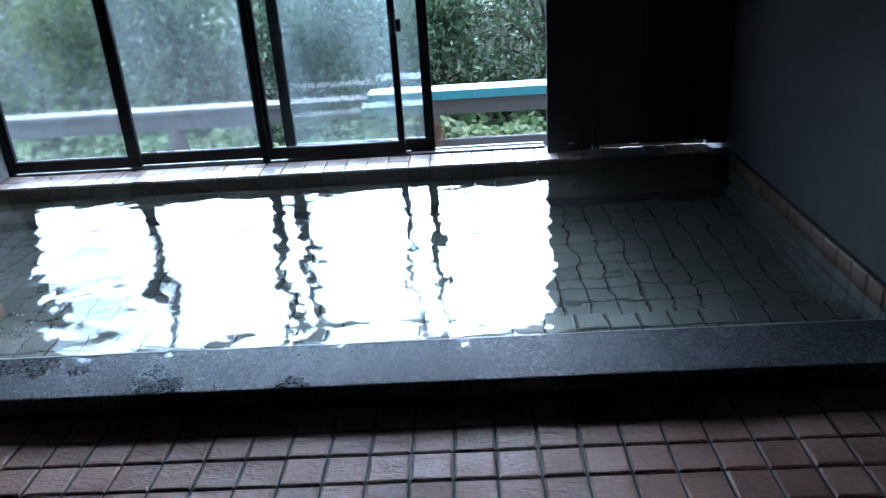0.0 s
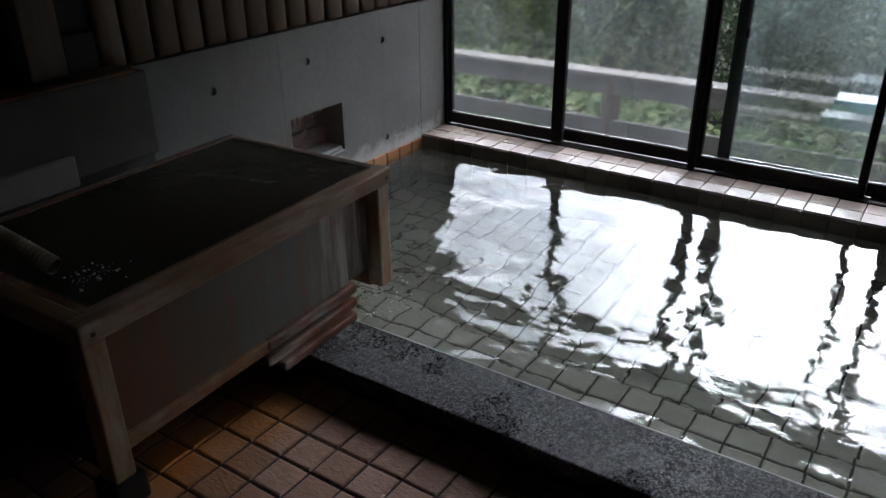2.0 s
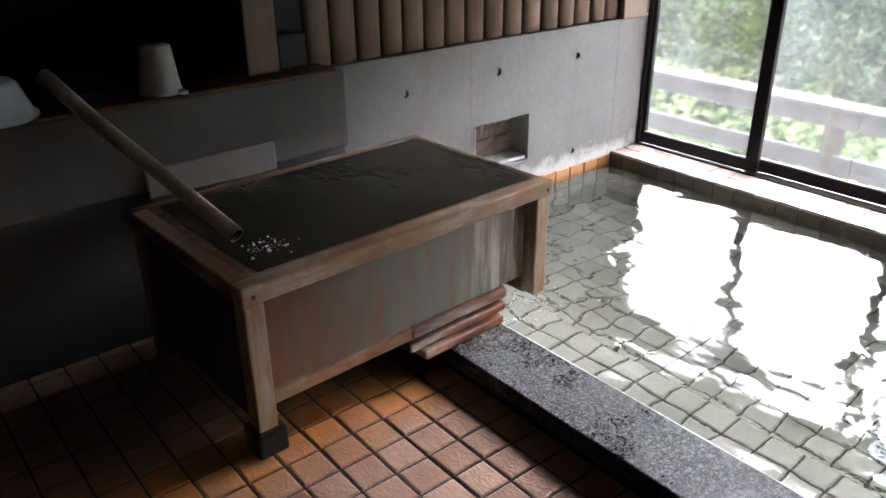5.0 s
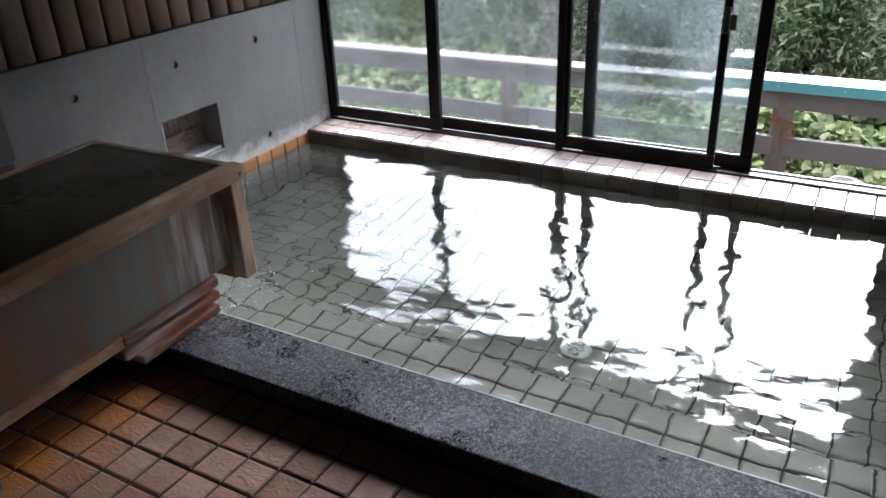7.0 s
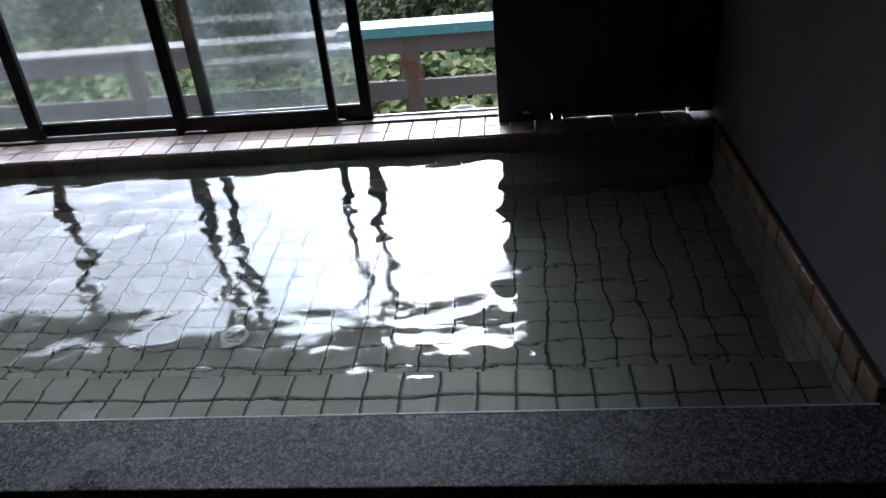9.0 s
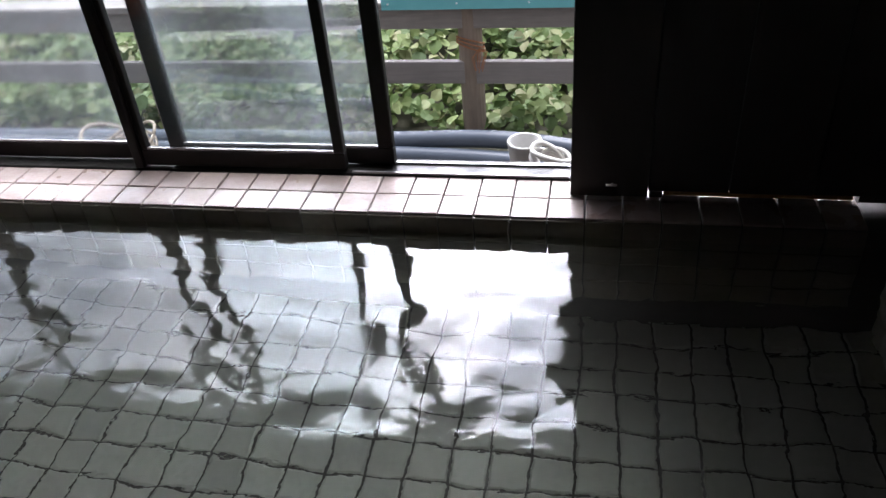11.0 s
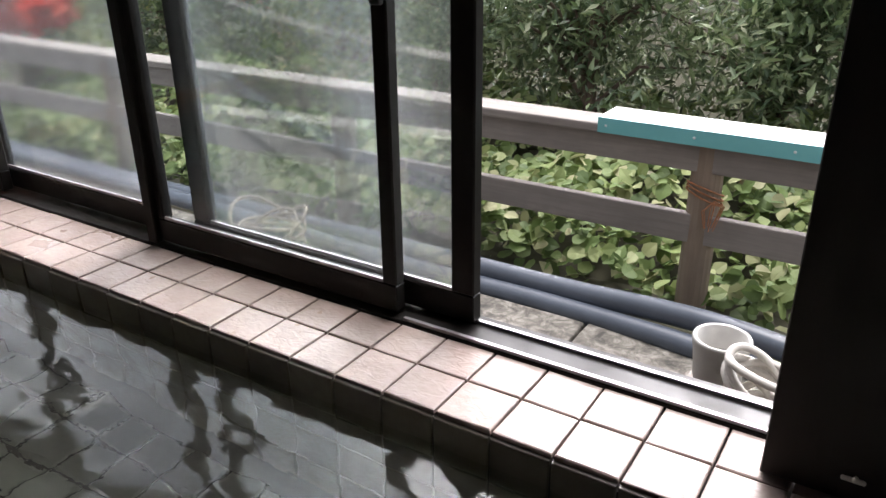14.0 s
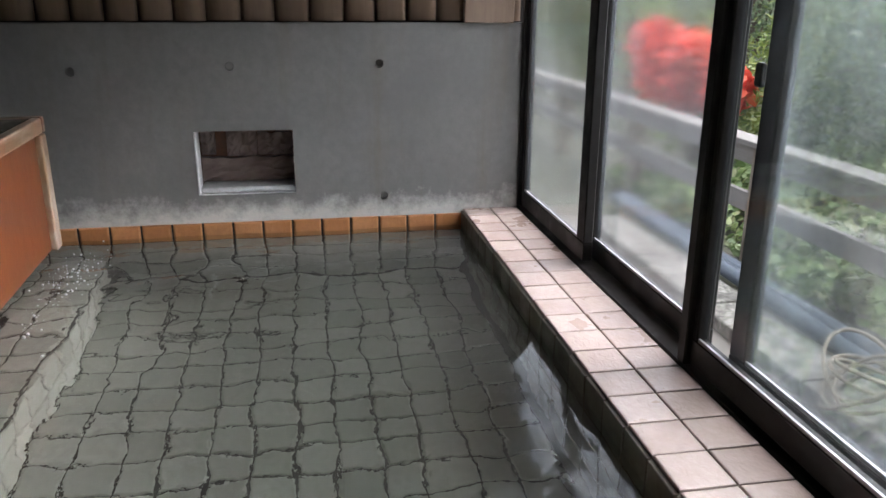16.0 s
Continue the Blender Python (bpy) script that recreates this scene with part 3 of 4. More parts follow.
# ---- window ----
window = thing("window_1", "wide sliding window with dark bronze frames and misted glass", "window", (1.3, 0.23, ZS), kind="structure")
part("bottom_frame", box(0.0, 2.655, 0.2, 0.297, ZS - 0.02, ZS + 0.004, 0.002), m_alu, window)
part("head_frame", box(0.0, XR - 0.03, 0.2, 0.3, WT - 0.03, WT + 0.03, 0.003), m_alu, window)
part("jamb_frame", box(0.0, 0.02, 0.2, 0.245, ZS + 0.004, WT - 0.03, 0.003), m_alu, window)
for ty in (0.207, 0.27):
    part("track", box(2.0, 2.65, ty - 0.004, ty + 0.004, ZS + 0.004, ZS + 0.01), m_track, window, "worn bare aluminium track")


def sash(xl, xr, y0, left, right, glass, bottom=0.045):
    s = part("sash", box(xl, xr, y0, y0 + 0.028, ZS + 0.011, ZS + 0.02 + bottom, 0.002), m_alu, window)
    part("sash_stile", box(xl, xl + left, y0, y0 + 0.028, ZS + 0.02 + bottom, WT - 0.03, 0.003), m_alu, s)
    part("sash_stile", box(xr - right, xr, y0, y0 + 0.028, ZS + 0.02 + bottom, WT - 0.03, 0.003), m_alu, s)
    p = part("pane", box(xl + left - 0.004, xr - right + 0.004, y0 + 0.011, y0 + 0.016, ZS + 0.012 + bottom, WT - 0.026), glass, s)
    p.visible_shadow = False
    part("glazing_bead", box(xl + left, xr - right, y0 + 0.003, y0 + 0.008, ZS + 0.02 + bottom, ZS + 0.027 + bottom), m_track, s)
    return s


part("mullion", box(1.278, 1.31, 0.2, 0.238, ZS + 0.004, WT - 0.03, 0.003), m_alu, window)
sash(0.021, 0.668, 0.212, 0.022, 0.06, m_glass_fog)
sash(0.592, 1.277, 0.25, 0.046, 0.02, m_glass_fog)
sash(1.311, 1.98, 0.212, 0.02, 0.033, m_glass_clear)
sash(1.387, 2.124, 0.25, 0.052, 0.048, m_glass)
lock = part("lock", box(1.955, 1.978, 0.198, 0.2115, 0.75, 0.85, 0.004, 2), m_black, window, "black crescent lock")
part("lock_lever", box(1.979, 2.006, 0.188, 0.2, 0.765, 0.825, 0.006, 2), m_black, lock)
part("lock_plate", box(1.435, 1.455, 0.2, 0.2115, 0.76, 0.8, 0.003), m_black, window)

# dark wooden shutter across the rest of the opening
shutter = thing("wooden_shutter", "very dark wooden board shutter standing on the window sill", "shutter", (3.06, 0.14, ZS))
x = 2.657
k = 0
while x < XR - 0.005:
    w = min(0.21, XR - 0.003 - x)
    low = ZS + (0.002 if x < 2.8 else 0.02)
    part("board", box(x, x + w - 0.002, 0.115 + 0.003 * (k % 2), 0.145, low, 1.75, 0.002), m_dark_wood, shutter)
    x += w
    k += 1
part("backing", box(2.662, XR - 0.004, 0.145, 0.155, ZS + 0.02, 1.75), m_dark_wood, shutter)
part("foot_block", box(2.87, 2.905, 0.118, 0.15, ZS + 0.001, ZS + 0.0195), m_dark_wood, shutter)
part("foot_block", box(3.4, XR - 0.006, 0.12, 0.15, ZS + 0.001, ZS + 0.0195), m_dark_wood, shutter)
# white plate and pin added for daylight showing through a hole
bright_spot = part("bright_spot", box(2.752, 2.782, 0.109, 0.1145, ZS + 0.036, ZS + 0.043, 0.002), m_white_plastic, shutter, "small white plate standing in for light through a hole")
part("latch_pin", sweep([(2.768, 0.106, ZS + 0.043), (2.77, 0.106, ZS + 0.049)], 0.003, 8), m_white_plastic, bright_spot)
pole = thing("bamboo_pole", "thin orange-brown bamboo pole lying on the sill below the shutter", "pole", (3.15, 0.132, ZS))
part("cane", sweep([(2.908 + 0.048 * k, 0.132 + 0.001 * math.sin(k), ZS + 0.0085) for k in range(11)], lambda u: 0.0075 + 0.0008 * (abs(math.sin(u * 9.4)) > 0.97), 12), m_bamboo, pole, smooth=True)

# ---- tub ----
TX0, TX1, TY0, TY1, TZ = 0.128, 0.806, -2.372, -1.285, 0.558
tub = thing("wooden_tub", "raised wooden bath tub with weathered stained frame, full of water", "bath tub", (0.4, -1.8, 0))
front_rail = part("front_rail", box(TX1 - 0.05, TX1, TY0, TY1, TZ - 0.052, TZ, 0.006, 2), m_tub_wood, tub)
part("back_rail", box(TX0, TX0 + 0.03, TY0, TY1, TZ - 0.05, TZ - 0.002, 0.006, 2), m_tub_base, tub, "rust-stained back rail")
part("near_rail", box(TX0 + 0.03, TX1 - 0.05, TY0, TY0 + 0.05, TZ - 0.052, TZ - 0.003, 0.006, 2), m_tub_wood_x, tub)
part("far_rail", box(TX0 + 0.03, TX1 - 0.05, TY1 - 0.03, TY1, TZ - 0.05, TZ - 0.004, 0.006, 2), m_tub_wood_x, tub)
part("inner_lip", box(TX1 - 0.066, TX1 - 0.052, TY0 + 0.05, TY1 - 0.03, TZ - 0.06, TZ - 0.004, 0.003), m_tub_base, tub, "dark wet inner lip")
part("inner_lip", box(TX0 + 0.03, TX1 - 0.066, TY0 + 0.052, TY0 + 0.082, TZ - 0.06, TZ - 0.012, 0.004), m_tub_base, tub, "dark wet inner lip")
for px, py, low in ((TX1 - 0.06, TY0 + 0.004, 0.142), (TX1 - 0.06, TY1 - 0.066, 0.165), (TX0 + 0.004, TY0 + 0.004, FZ), (TX0 + 0.008, TY1 - 0.054, 0.15)):
    part("post", box(px, px + 0.055, py, py + 0.055, low, TZ - 0.053, 0.005, 2), m_tub_wood_z, tub)
part("front_panel", box(TX1 - 0.09, TX1 - 0.03, TY0 + 0.06, TY1 - 0.2, 0.235, TZ - 0.053, 0.004), m_tub_panel, tub, "grey-green panel with rust and lime streaks")
part("front_panel", box(TX1 - 0.11, TX1 - 0.055, TY1 - 0.199, TY1 - 0.066, 0.22, TZ - 0.053, 0.004), m_tub_panel, tub, "recessed stained end of the panel")
part("bottom_rail", box(TX1 - 0.075, TX1 - 0.018, TY0 + 0.06, TY1 - 0.24, 0.198, 0.236, 0.006, 2), m_tub_wood, tub)
part("crust", box(TX1 - 0.05, TX1 - 0.012, -1.86, TY1 - 0.18, 0.2, 0.238, 0.012, 3), m_tub_base, tub, "dark mineral crust along the base")
part("base_beam", box(TX1 - 0.07, TX1 - 0.008, -1.87, TY1 - 0.19, ZR + 0.03, ZR + 0.06, 0.008, 2), m_tub_base, tub, "rust-brown wet base beam")
part("base_board", box(TX1 - 0.06, TX1 + 0.012, -1.83, TY1 - 0.22, ZR + 0.001, ZR + 0.029, 0.006, 2), m_tub_base, tub, "rust-brown wet base board")
part("end_panel", box(TX0 + 0.03, TX1 - 0.061, TY1 - 0.055, TY1 - 0.018, 0.15, TZ - 0.051, 0.004), m_tub_end, tub, "orange rust-stained end panel")
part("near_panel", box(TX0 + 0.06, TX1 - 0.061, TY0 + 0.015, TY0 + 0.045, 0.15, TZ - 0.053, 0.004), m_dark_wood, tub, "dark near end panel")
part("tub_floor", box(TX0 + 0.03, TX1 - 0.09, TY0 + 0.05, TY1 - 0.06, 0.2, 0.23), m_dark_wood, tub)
part("foot_block", box(TX1 - 0.08, TX1 + 0.006, TY0 - 0.008, TY0 + 0.078, FZ, 0.141, 0.008, 2), m_black, tub, "black rubber foot block")
for yy in (TY0 + 0.03, TY1 - 0.025):
    part("bolt", box(TX1, TX1 + 0.002, yy - 0.005, yy + 0.005, TZ - 0.034, TZ - 0.024), m_black, front_rail)
tub_water = tagged(water_sheet("tub_water", TX0 + 0.031, TX1 - 0.067, TY0 + 0.083, TY1 - 0.031, TZ - 0.007, 0.02, 0.0003, m_tub_water), "dark still bath water filling the wooden tub", "water")
# the tub stands slightly askew
SKEW = Matrix.Translation((TX1, TY1, 0)) @ pose(0, 0, 0, 0, 0, 2.4) @ Matrix.Translation((-TX1, -TY1, 0))
for ob in (tub, tub_water):
    ob.matrix_basis = SKEW @ ob.matrix_basis


def froth(label, c, spread, count, seed, z):
    q = random.Random(seed)
    bm = bmesh.new()
    for k in range(count):
        r = 0.0012 + 0.0035 * q.random() ** 3
        bmesh.ops.create_icosphere(bm, subdivisions=1, radius=r, matrix=Matrix.Translation((c[0] + q.gauss(0, spread[0]), c[1] + q.gauss(0, spread[1]), z + r * q.uniform(-0.2, 0.5))))
    ob = part("foam", bm, m_foam, smooth=True)
    return tagged(ob, label, "foam", kind="stuff")


froth("white bubbles where the hose pours into the tub", (0.655, -2.2), (0.03, 0.03), 60, 5, TZ - 0.007)
froth("white bubbles where the tub overflows into the pool", (0.8, -1.39), (0.05, 0.06), 160, 6, ZW + 0.001)
froth("white bubbles where the tub overflows into the pool", (0.45, -1.22), (0.16, 0.03), 160, 8, ZW + 0.001)

# ribbed hose that feeds the tub
axis = spline([(0.0, -2.5, 0.93), (0.16, -2.43, 0.82), (0.35, -2.345, 0.705), (0.6, -2.255, 0.577)], 420)
hose = thing("hose", "beige ribbed plastic hose filling the wooden tub", "hose", (0.6, -2.262, 0.577))
tube = part("tube", sweep(axis, lambda s: 0.0215 + 0.0013 * math.sin(s * 2 * math.pi * 75), 16, ends=False), m_hose, hose, smooth=True)
part("lining", sweep(axis[-40:], 0.0175, 16, ends=False), m_pot_soil, tube)

# board leaning behind the tub
board = thing("pale_board", "pale grey painted board standing behind the tub", "board", (0.115, -2.1, 0.545))
part("panel", box(0.108, 0.125, -2.31, -1.885, 0.548, 0.64, 0.004), m_white_board, board)

# bucket and basin on the ledge
bucket = thing("bucket", "white plastic bucket standing upside down on the ledge", "bucket", (0.035, -2.195, 0.838))
shell = part("shell", lathe([(0.0, 0.142), (0.04, 0.142), (0.046, 0.137), (0.06, 0.012), (0.064, 0.01), (0.064, 0.0), (0.058, 0.0), (0.043, 0.133), (0.0, 0.135)], 36, at=(0.035, -2.195, 0.838)), m_white_plastic, bucket, smooth=True)
part("handle_lug", box(0.07, 0.115, -2.165, -2.14, 0.839, 0.85, 0.004, 2), m_white_plastic, shell)
basin = thing("wash_basin", "pale bluish plastic wash basin upside down on the ledge", "wash basin", (0.02, -2.66, 0.838))
part("bowl", lathe([(0.0, 0.1), (0.075, 0.1), (0.087, 0.09), (0.115, 0.012), (0.125, 0.008), (0.125, 0.0), (0.112, 0.0), (0.08, 0.086), (0.0, 0.092)], 40, at=(0.02, -2.66, 0.838)), m_basin, basin, smooth=True)

# upright post and block on the ledge
post = thing("wooden_post", "greyish wooden post standing on the concrete ledge", "post", (-0.02, -1.84, 0.838))
part("shaft", box(-0.08, 0.02, -1.9, -1.785, 0.838, ZC, 0.006, 2), m_plank, post)
block = thing("wooden_block", "small dark wooden block on the ledge", "block", (-0.01, -1.72, 0.838))
part("body", box(-0.06, 0.0, -1.775, -1.67, 0.838, 0.95, 0.004), m_dark_wood, block)
panel_end = thing("corner_block", "brown wooden block at the end of the boards", "block", (0.01, 0.08, 0.817))
part("body", box(-0.011, 0.02, -0.005, 0.165, 0.82, 1.0, 0.003), m_plank, panel_end)

# ---- outdoors ----
def ground_sheet():
    bm = bmesh.new()
    n = 60
    ys = [0.3, 1.0, 1.6, 2.2, 2.6, 3.0, 3.6, 4.4, 5.5, 7.0, 9.0, 12.0, 18.0, 40.0, 300.0]
    zs = [-0.75, -0.75, -0.75, -0.78, -0.85, -0.85, -0.8, -0.7, -0.5, -0.2, 0.3, 1.0, 1.6, 1.8, 1.8]
    xs = [-300, -60, -25] + [-14 + k * 0.7 for k in range(46)] + [22, 28, 60, 300]
    rows = []
    for yv, zv in zip(ys, zs):
        rows.append([bm.verts.new((xv, yv, zv + (0.12 * noise.noise((xv * 0.7, yv * 0.7, 0)) if yv > 2.3 else 0))) for xv in xs])
    for a, b in zip(rows, rows[1:]):
        for i in range(len(xs) - 1):
            bm.faces.new((a[i], a[i + 1], b[i + 1], b[i]))
    return bm


ground = structure("ground", ground_sheet(), m_soil, "dark soil slope under vines outside the window", "ground")
apron = structure("pavement", box(-3, 6, 0.3, 1.5, -0.85, -0.735), m_gutter, "brownish wet concrete strip outside the window", "pavement")

kerb = thing("garden_kerb", "mottled pale concrete kerb blocks outside the window", "kerb", (1.7, 1.65, -0.74))
for k in range(9):
    x0 = -2.74 + k * 0.9
    part("kerb_block", box(x0 + 0.006, x0 + 0.894, 1.5, 1.8, -0.8, -0.66 + 0.004 * (k % 2), 0.012, 2), m_concrete_out, kerb)

for dy, low in ((1.93, 0.0), (1.855, 0.05)):
    pts = spline([(-3.2, dy + 0.08, -0.65), (-1.0, dy + 0.05, -0.65), (0.8, dy, -0.61 - low), (1.6, dy - 0.01, -0.605 - low), (2.3, dy - 0.09, -0.555 - 1.6 * low), (3.2, dy - 0.22, -0.6 - low), (5.0, dy - 0.35, -0.62 - low)], 90)
    pipe = thing("drain_pipe", "dark grey plastic pipe lying along the kerb", "pipe", tuple(pts[45]), "pipes along the kerb")
    part("tube", sweep(pts, 0.047, 18), m_pipe, pipe, smooth=True)

FY = 2.33          # front of the fence rails
fence = thing("rail_fence", "weathered grey wooden rail fence", "fence", (1.6, FY + 0.1, -0.75))
for x0, x1 in ((-9.0, -6.4), (-6.395, -4.1), (-4.095, -1.85), (-1.845, 0.2), (0.205, 2.0), (2.005, 4.4), (4.405, 6.5)):
    part("top_rail", box(x0, x1, FY, FY + 0.18, -0.03, 0.012, 0.008, 2), m_rail_wood, fence)
    part("rail", box(x0, x1, FY + 0.04, FY + 0.085, -0.15, -0.031, 0.006, 2), m_rail_wood, fence)
    part("rail", box(x0, x1, FY + 0.04, FY + 0.085, -0.475, -0.342, 0.006, 2), m_rail_wood, fence)
for px in (-8.0, -6.0, -4.0, -1.98, 0.02, 2.008, 4.0):
    bm = sweep([(px, FY + 0.1, -0.95), (px, FY + 0.1, -0.3), (px, FY + 0.1, -0.031)], lambda s: 0.071 - 0.003 * s, 16)
    part("post", bm, m_post_wood, fence, smooth=False)
cap = thing("teal_cap", "white and teal folded metal sheet screwed over the fence rail", "metal cap", (2.6, FY + 0.1, 0.04))
part("top_sheet", box(1.548, 4.2, FY - 0.018, FY + 0.19, 0.04, 0.046), m_teal_top, cap)
front_sheet = part("front_sheet", box(1.548, 4.2, FY - 0.024, FY - 0.019, -0.02, 0.046), m_teal, cap, "teal folded front edge")
for px in (1.585, 1.965, 2.35, 2.9):
    part("screw", lathe([(0.0, 0.003), (0.004, 0.002), (0.006, 0.0)], 10, at=(0, 0, 0)), m_screw, front_sheet).matrix_basis = pose(px, FY - 0.024, 0.012, 90)

tie = thing("rope_tie", "frayed orange rope knotted around the fence post", "rope", (2.008, FY + 0.1, -0.24))
for k in range(3):
    pts = [(2.008 + 0.078 * math.cos(a), FY + 0.1 + 0.078 * math.sin(a), -0.235 - 0.018 * k + 0.035 * math.cos(a + 2.2 + 0.2 * k)) for a in [i * math.pi / 14 for i in range(29)]]
    part("loop", sweep(pts, 0.0042, 6), m_orange_rope, tie)
for k in range(7):
    a = rnd.uniform(-0.5, 0.5)
    part("strand", sweep([(2.068, FY + 0.03, -0.26), (2.068 + 0.05 * math.sin(a * 4), FY + 0.012, -0.29 + 0.07 * a), (2.06 + 0.07 * a, FY + 0.012, -0.36 - 0.04 * rnd.random())], 0.0025, 5), m_orange_rope, tie)

# outer window ledge with a pot and a coil of rope
outer = structure("outer_ledge", box(2.38, XR + 0.3, 0.58, 0.86, -0.76, -0.15, 0.01), m_gutter, "grey concrete ledge outside the open window", "ledge")
pot = thing("clay_pot", "pale grey clay pot with dark soil outside the window", "pot", (2.47, 0.75, -0.15))
pot_shell = part("shell", lathe([(0.0, 0.0), (0.034, 0.0), (0.042, 0.012), (0.053, 0.07), (0.059, 0.13), (0.063, 0.155), (0.0645, 0.163), (0.0625, 0.168), (0.054, 0.166), (0.05, 0.1), (0.0, 0.098)], 36, at=(2.47, 0.75, -0.15)), m_pot, pot, smooth=True)
part("soil", lathe([(0.0, 0.112), (0.05, 0.11), (0.05, 0.1)], 24, at=(2.47, 0.75, -0.15)), m_pot_soil, pot_shell, "dark soil")


def coil(name, label, c, r, turns, seed, mat):
    q = random.Random(seed)
    ob = thing(name, label, "rope", c)
    for k in range(turns):
        tx, ty = q.uniform(-0.7, 0.7), q.uniform(-0.3, 0.9)
        rr = r * q.uniform(0.75, 1.1)
        pts = []
        for i in range(41):
            a = 2 * math.pi * i / 40
            lx, ly = rr * math.cos(a), rr * 0.75 * math.sin(a)
            pts.append((c[0] + lx + tx * 0.02, c[1] + ly, c[2] + 0.05 + 0.012 * k + tx * lx + ty * ly))
        part("strand", sweep(pts, 0.009, 8), mat, ob, smooth=True)
    return ob


coil("rope_coil", "loose coil of pale rope outside the window", (2.575, 0.67, -0.145), 0.062, 9, 3, m_rope)
coil("rope_coil", "pale coil of hose behind the misted glass", (0.2, 1.62, -0.62), 0.18, 6, 5, m_hose)


# ---- plants ----
VINE = ((0, -0.5, 0), (0.32, -0.42, 0.03), (0.5, -0.05, 0.06), (0.3, 0.32, 0.02), (0, 0.62, -0.08), (-0.3, 0.32, 0.02), (-0.5, -0.05, 0.06), (-0.32, -0.42, 0.03))
LANCE = ((0, -0.5, 0), (0.16, -0.1, 0.04), (0.0, 0.5, -0.04), (-0.16, -0.1, 0.04))


def leaves(name, spots, shape, material, parent=None, label=""):
    """spots: place, size, matrix of 3 x 3."""
    verts, faces = [], []
    centre = len(shape) > 4
    for c, s, m in spots:
        k = len(verts)
        if centre:
            verts.append(tuple(c))
        verts += [tuple(c + m @ (Vector(p) * s)) for p in shape]
        n = len(shape)
        if centre:
            faces += [(k, k + 1 + i, k + 1 + (i + 1) % n) for i in range(n)]
        else:
            faces += [(k, k + 1, k + 2), (k, k + 2, k + 3)]
    me = bpy.data.meshes.new(name)
    me.from_pydata(verts, [], faces)
    return part(name, me, material, parent, label)


def turn(q, lean):
    return (Matrix.Rotation(q.uniform(0, 6.283), 3, "Z") @ Matrix.Rotation(q.gauss(0, lean), 3, "X") @ Matrix.Rotation(q.gauss(0, lean), 3, "Y"))


def vines():
    q = random.Random(11)
    spots = []
    for k in range(17000):
        x, y = q.uniform(-4.5, 6.0), FY + 0.06 + 2.1 * q.random() ** 1.2
        hump = 0.32 * noise.noise((x * 0.9, y * 0.9, 3.0)) + 0.16 * noise.noise((x * 2.7, y * 2.7, 8.0))
        top = -0.66 + 0.17 * (y - 2.3) + hump
        z = top - 0.28 * q.random() ** 2
        spots.append((Vector((x, y, z)), q.uniform(0.04, 0.1), Matrix.Rotation(0.35, 3, "X") @ turn(q, 0.5)))
    return leaves("vine_leaves", spots, VINE, m_vine)


tagged(vines(), "bright green broad-leaved vines covering the slope", "vines", kind="stuff")


def shrub(c, size, seed, material, count, leaf, label, shape=LANCE, flower=None):
    q = random.Random(seed)
    ob = thing("shrub", label, "shrub", c, "shrubs behind the fence")
    bm = bmesh.new()
    tips = []
    sweep([c, (c[0] + 0.03, c[1], c[2] + size[2] * 0.35), (c[0], c[1], c[2] + size[2] * 0.6)], lambda s: 0.05 * (1 - 0.6 * s), 7, bm)
    for k in range(26):
        a, e = q.uniform(0, 6.283), q.uniform(-0.1, 1.4)
        d = Vector((math.cos(a) * math.cos(e) * size[0], math.sin(a) * math.cos(e) * size[1], math.sin(e) * size[2] * 0.62))
        root = Vector(c) + Vector((0, 0, size[2] * q.uniform(0.1, 0.45)))
        tip = root + d * q.uniform(0.65, 1.05)
        mid = root.lerp(tip, 0.5) + Vector((0, 0, 0.08 * size[2]))
        sweep([root, mid, tip], lambda s: 0.02 * (1 - 0.8 * s), 5, bm)
        tips += [root.lerp(tip, u) for u in (0.45, 0.7, 0.9, 1.0)]
    part("trunk", bm, m_bark, ob)
    spots = []
    for k in range(count):
        t = q.choice(tips)
        off = Vector((q.gauss(0, 1) * size[0], q.gauss(0, 1) * size[1], q.gauss(0, 1) * size[2])) * 0.1
        spots.append((t + off, leaf * q.uniform(0.6, 1.3), turn(q, 0.7)))
    leaves("crown", spots, shape, material, ob)
    if flower:
        spots = [(q.choice([t for t in tips if 0.5 < (t.z - c[2]) / size[2] < 0.9]) + Vector((q.gauss(0, 0.1), q.gauss(-0.12, 0.08), q.gauss(0, 0.06))), 0.14 * q.uniform(0.6, 1.2), turn(q, 0.8)) for k in range(flower)]
        leaves("blossom", spots, VINE, m_red, ob, "red blossoms")


grey = "dense grey-green shrub with narrow leaves behind the fence"
for i, (x, y, w, h, mat, lab) in enumerate((
        (-5.2, 5.6, 1.5, 2.3, m_bright, "yellow-green leafy shrub behind the fence"),
        (-3.4, 5.2, 1.3, 2.5, m_shrub, grey),
        (-2.0, 5.6, 1.3, 2.1, m_bright, "yellow-green leafy shrub behind the fence"),
        (-0.6, 5.4, 1.2, 2.0, m_shrub, grey),
        (0.7, 5.0, 1.1, 2.0, m_shrub, grey),
        (1.9, 5.3, 1.1, 2.0, m_shrub, grey),
        (3.1, 5.1, 1.2, 2.0, m_shrub, grey),
        (4.4, 5.5, 1.3, 2.1, m_shrub, grey),
        (5.9, 6.0, 1.5, 2.3, m_shrub, grey),
        (-7.2, 6.0, 1.8, 3.4, m_shrub, grey), (-9.6, 5.4, 1.8, 2.9, m_bright, "yellow-green leafy shrub behind the fence"), (-12.5, 5.6, 2.0, 3.0, m_shrub, grey))):
    shrub((x, y - 0.7, -0.8), (w, 0.9, h), 40 + i, mat, 6500, 0.1, lab)
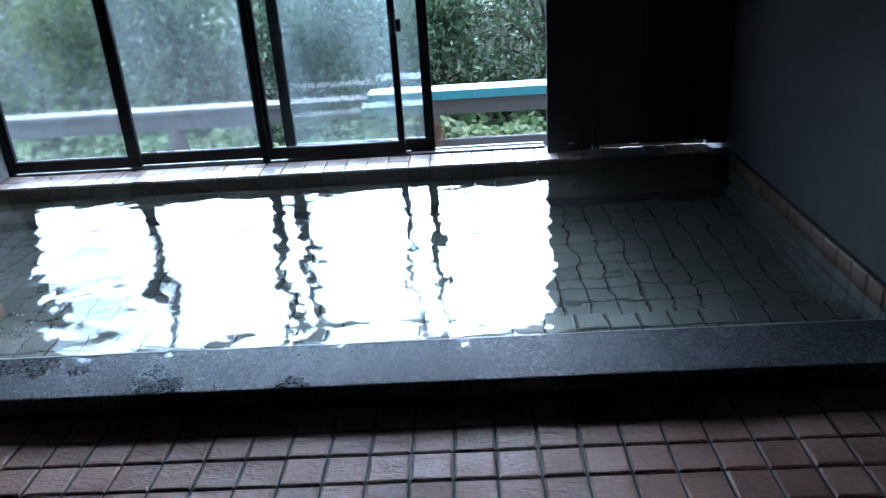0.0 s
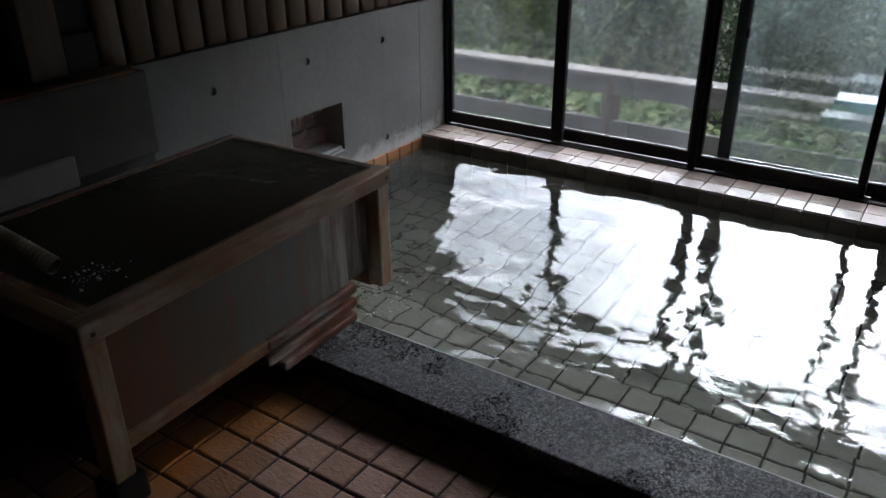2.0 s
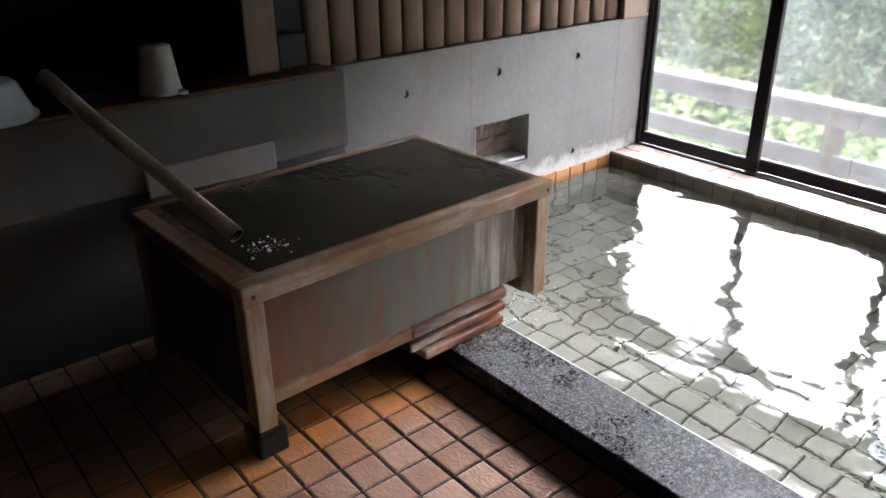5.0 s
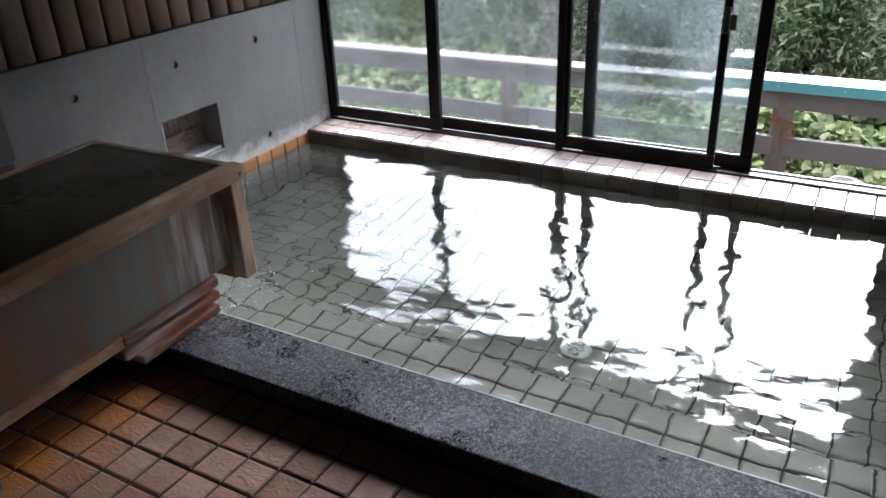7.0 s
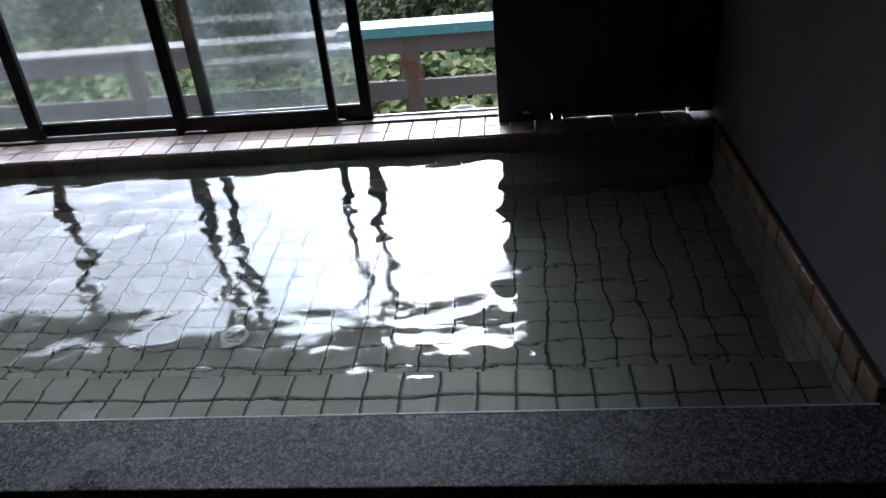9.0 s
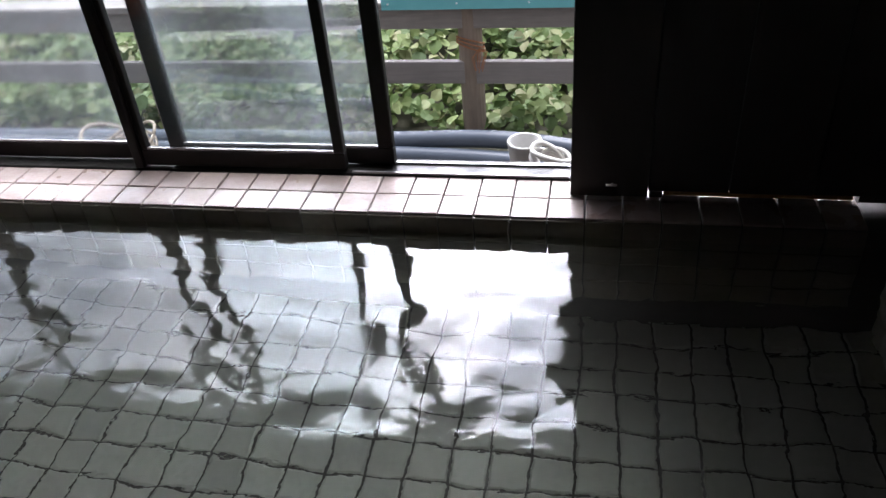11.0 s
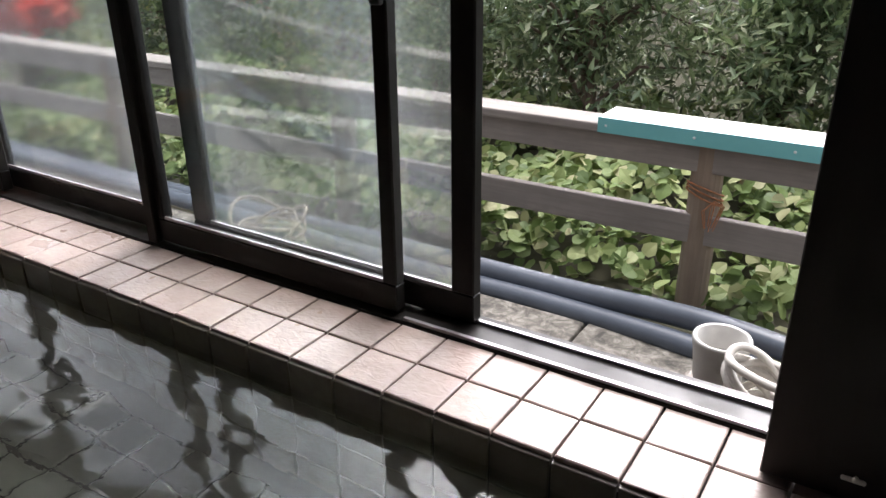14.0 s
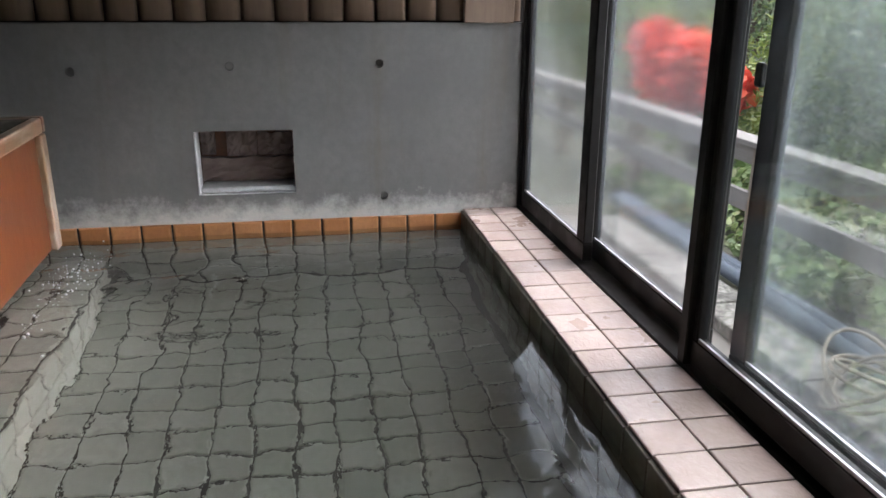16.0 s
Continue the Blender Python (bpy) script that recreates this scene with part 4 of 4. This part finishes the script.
shrub((-4.4, 3.2, -0.85), (1.25, 0.4, 1.65), 71, m_bright, 1500, 0.11, "shrub covered in red blossoms behind the fence", LANCE, 1900)


def far_woods():
    q = random.Random(23)
    spots = []
    for k in range(42000):
        x = q.uniform(-34, 24)
        y = q.uniform(7.0, 14) if x > -12 else q.uniform(3.5, 14)
        # crowns are raised, out of view, to keep low sky light off the walls
        top = 1.7 + 0.36 * (y - 7) + 0.45 * noise.noise((x * 0.5, y * 0.5, 2.0)) + 0.35 * noise.noise((x * 1.6, y * 1.6, 6.0)) + (1.6 * max(0.0, min(1.0, (-x - 7) / 5)))
        spots.append((Vector((x, y, -0.3 + (top + 0.3) * q.random() ** 0.55)), q.uniform(0.2, 0.42), turn(q, 0.9)))
    return leaves("far_woods", spots, LANCE, m_shrub)


tagged(far_woods(), "dense dull green woods on the slope beyond", "woods", kind="stuff")

# ---- tiles of floor, sill and pool ----
tile_field(floor, (0.0, -1.732 - 28 * 0.1012, FZ - 0.006), (1, 0, 0), (0, 1, 0), 34, 28, m_floor_tile, lambda i, j: 4 <= i < 30 and 17 <= j < 28, 100, size=0.1008, cut=0.1012)
tile_field(wall_window, (0.0, 0.0, ZS - 0.006), (1, 0, 0), (0, 1, 0), 34, 2, m_sill_tile, lambda i, j: True, 200, gap=0.0045, edge=0.0025)
# front below the sill: its shade is in the tile colour
tile_field(wall_window, (0.0, 0.0, ZS - 0.006 - 0.4), (1, 0, 0), (0, 0, 1), 34, 4, m_shaded_sill_tile, lambda i, j: j == 3, 300, h=0.006, gap=0.004, edge=0.002)
course = structure("tile_course", box(-0.002, 0.004, -1.5, 0.0, ZF, ZS - 0.016), m_grout, "course of orange-brown tiles at the water line", "tiles")
tile_field(course, (0.004, -1.5, 0.068), (0, 1, 0), (0, 0, 1), 15, 1, m_orange_tile, lambda i, j: True, 400)
tile_field(course, (0.004, -1.5, -0.332), (0, 1, 0), (0, 0, 1), 15, 4, m_pool_tile, lambda i, j: False, 450)
course_r = structure("tile_course_right", box(XR - 0.02, XR + 0.002, -1.5, 0.0, ZF, ZS - 0.016), m_grout, "ledge of brown tiles along the concrete wall", "tiles")
tile_field(course_r, (XR - 0.02, 0.0, 0.068), (0, -1, 0), (0, 0, 1), 15, 1, m_brown_tile, lambda i, j: True, 500)
tile_field(course_r, (XR - 0.02, 0.0, -0.332), (0, -1, 0), (0, 0, 1), 15, 4, m_pool_tile, lambda i, j: False, 550)
tile_field(pool_floor, (0.0, -1.2, ZF - 0.004), (1, 0, 0), (0, 1, 0), 35, 12, m_pool_tile, lambda i, j: 2 <= i < 27 and j < 11, 600)
tile_field(pool_bench, (0.0, -1.504, ZB - 0.004), (1, 0, 0), (0, 1, 0), 35, 3, m_pool_tile, lambda i, j: i > 5, 700)
tile_field(pool_bench, (XR, -1.204, ZF), (-1, 0, 0), (0, 0, 1), 34, 2, m_pool_tile, lambda i, j: False, 800, cut=0.125)
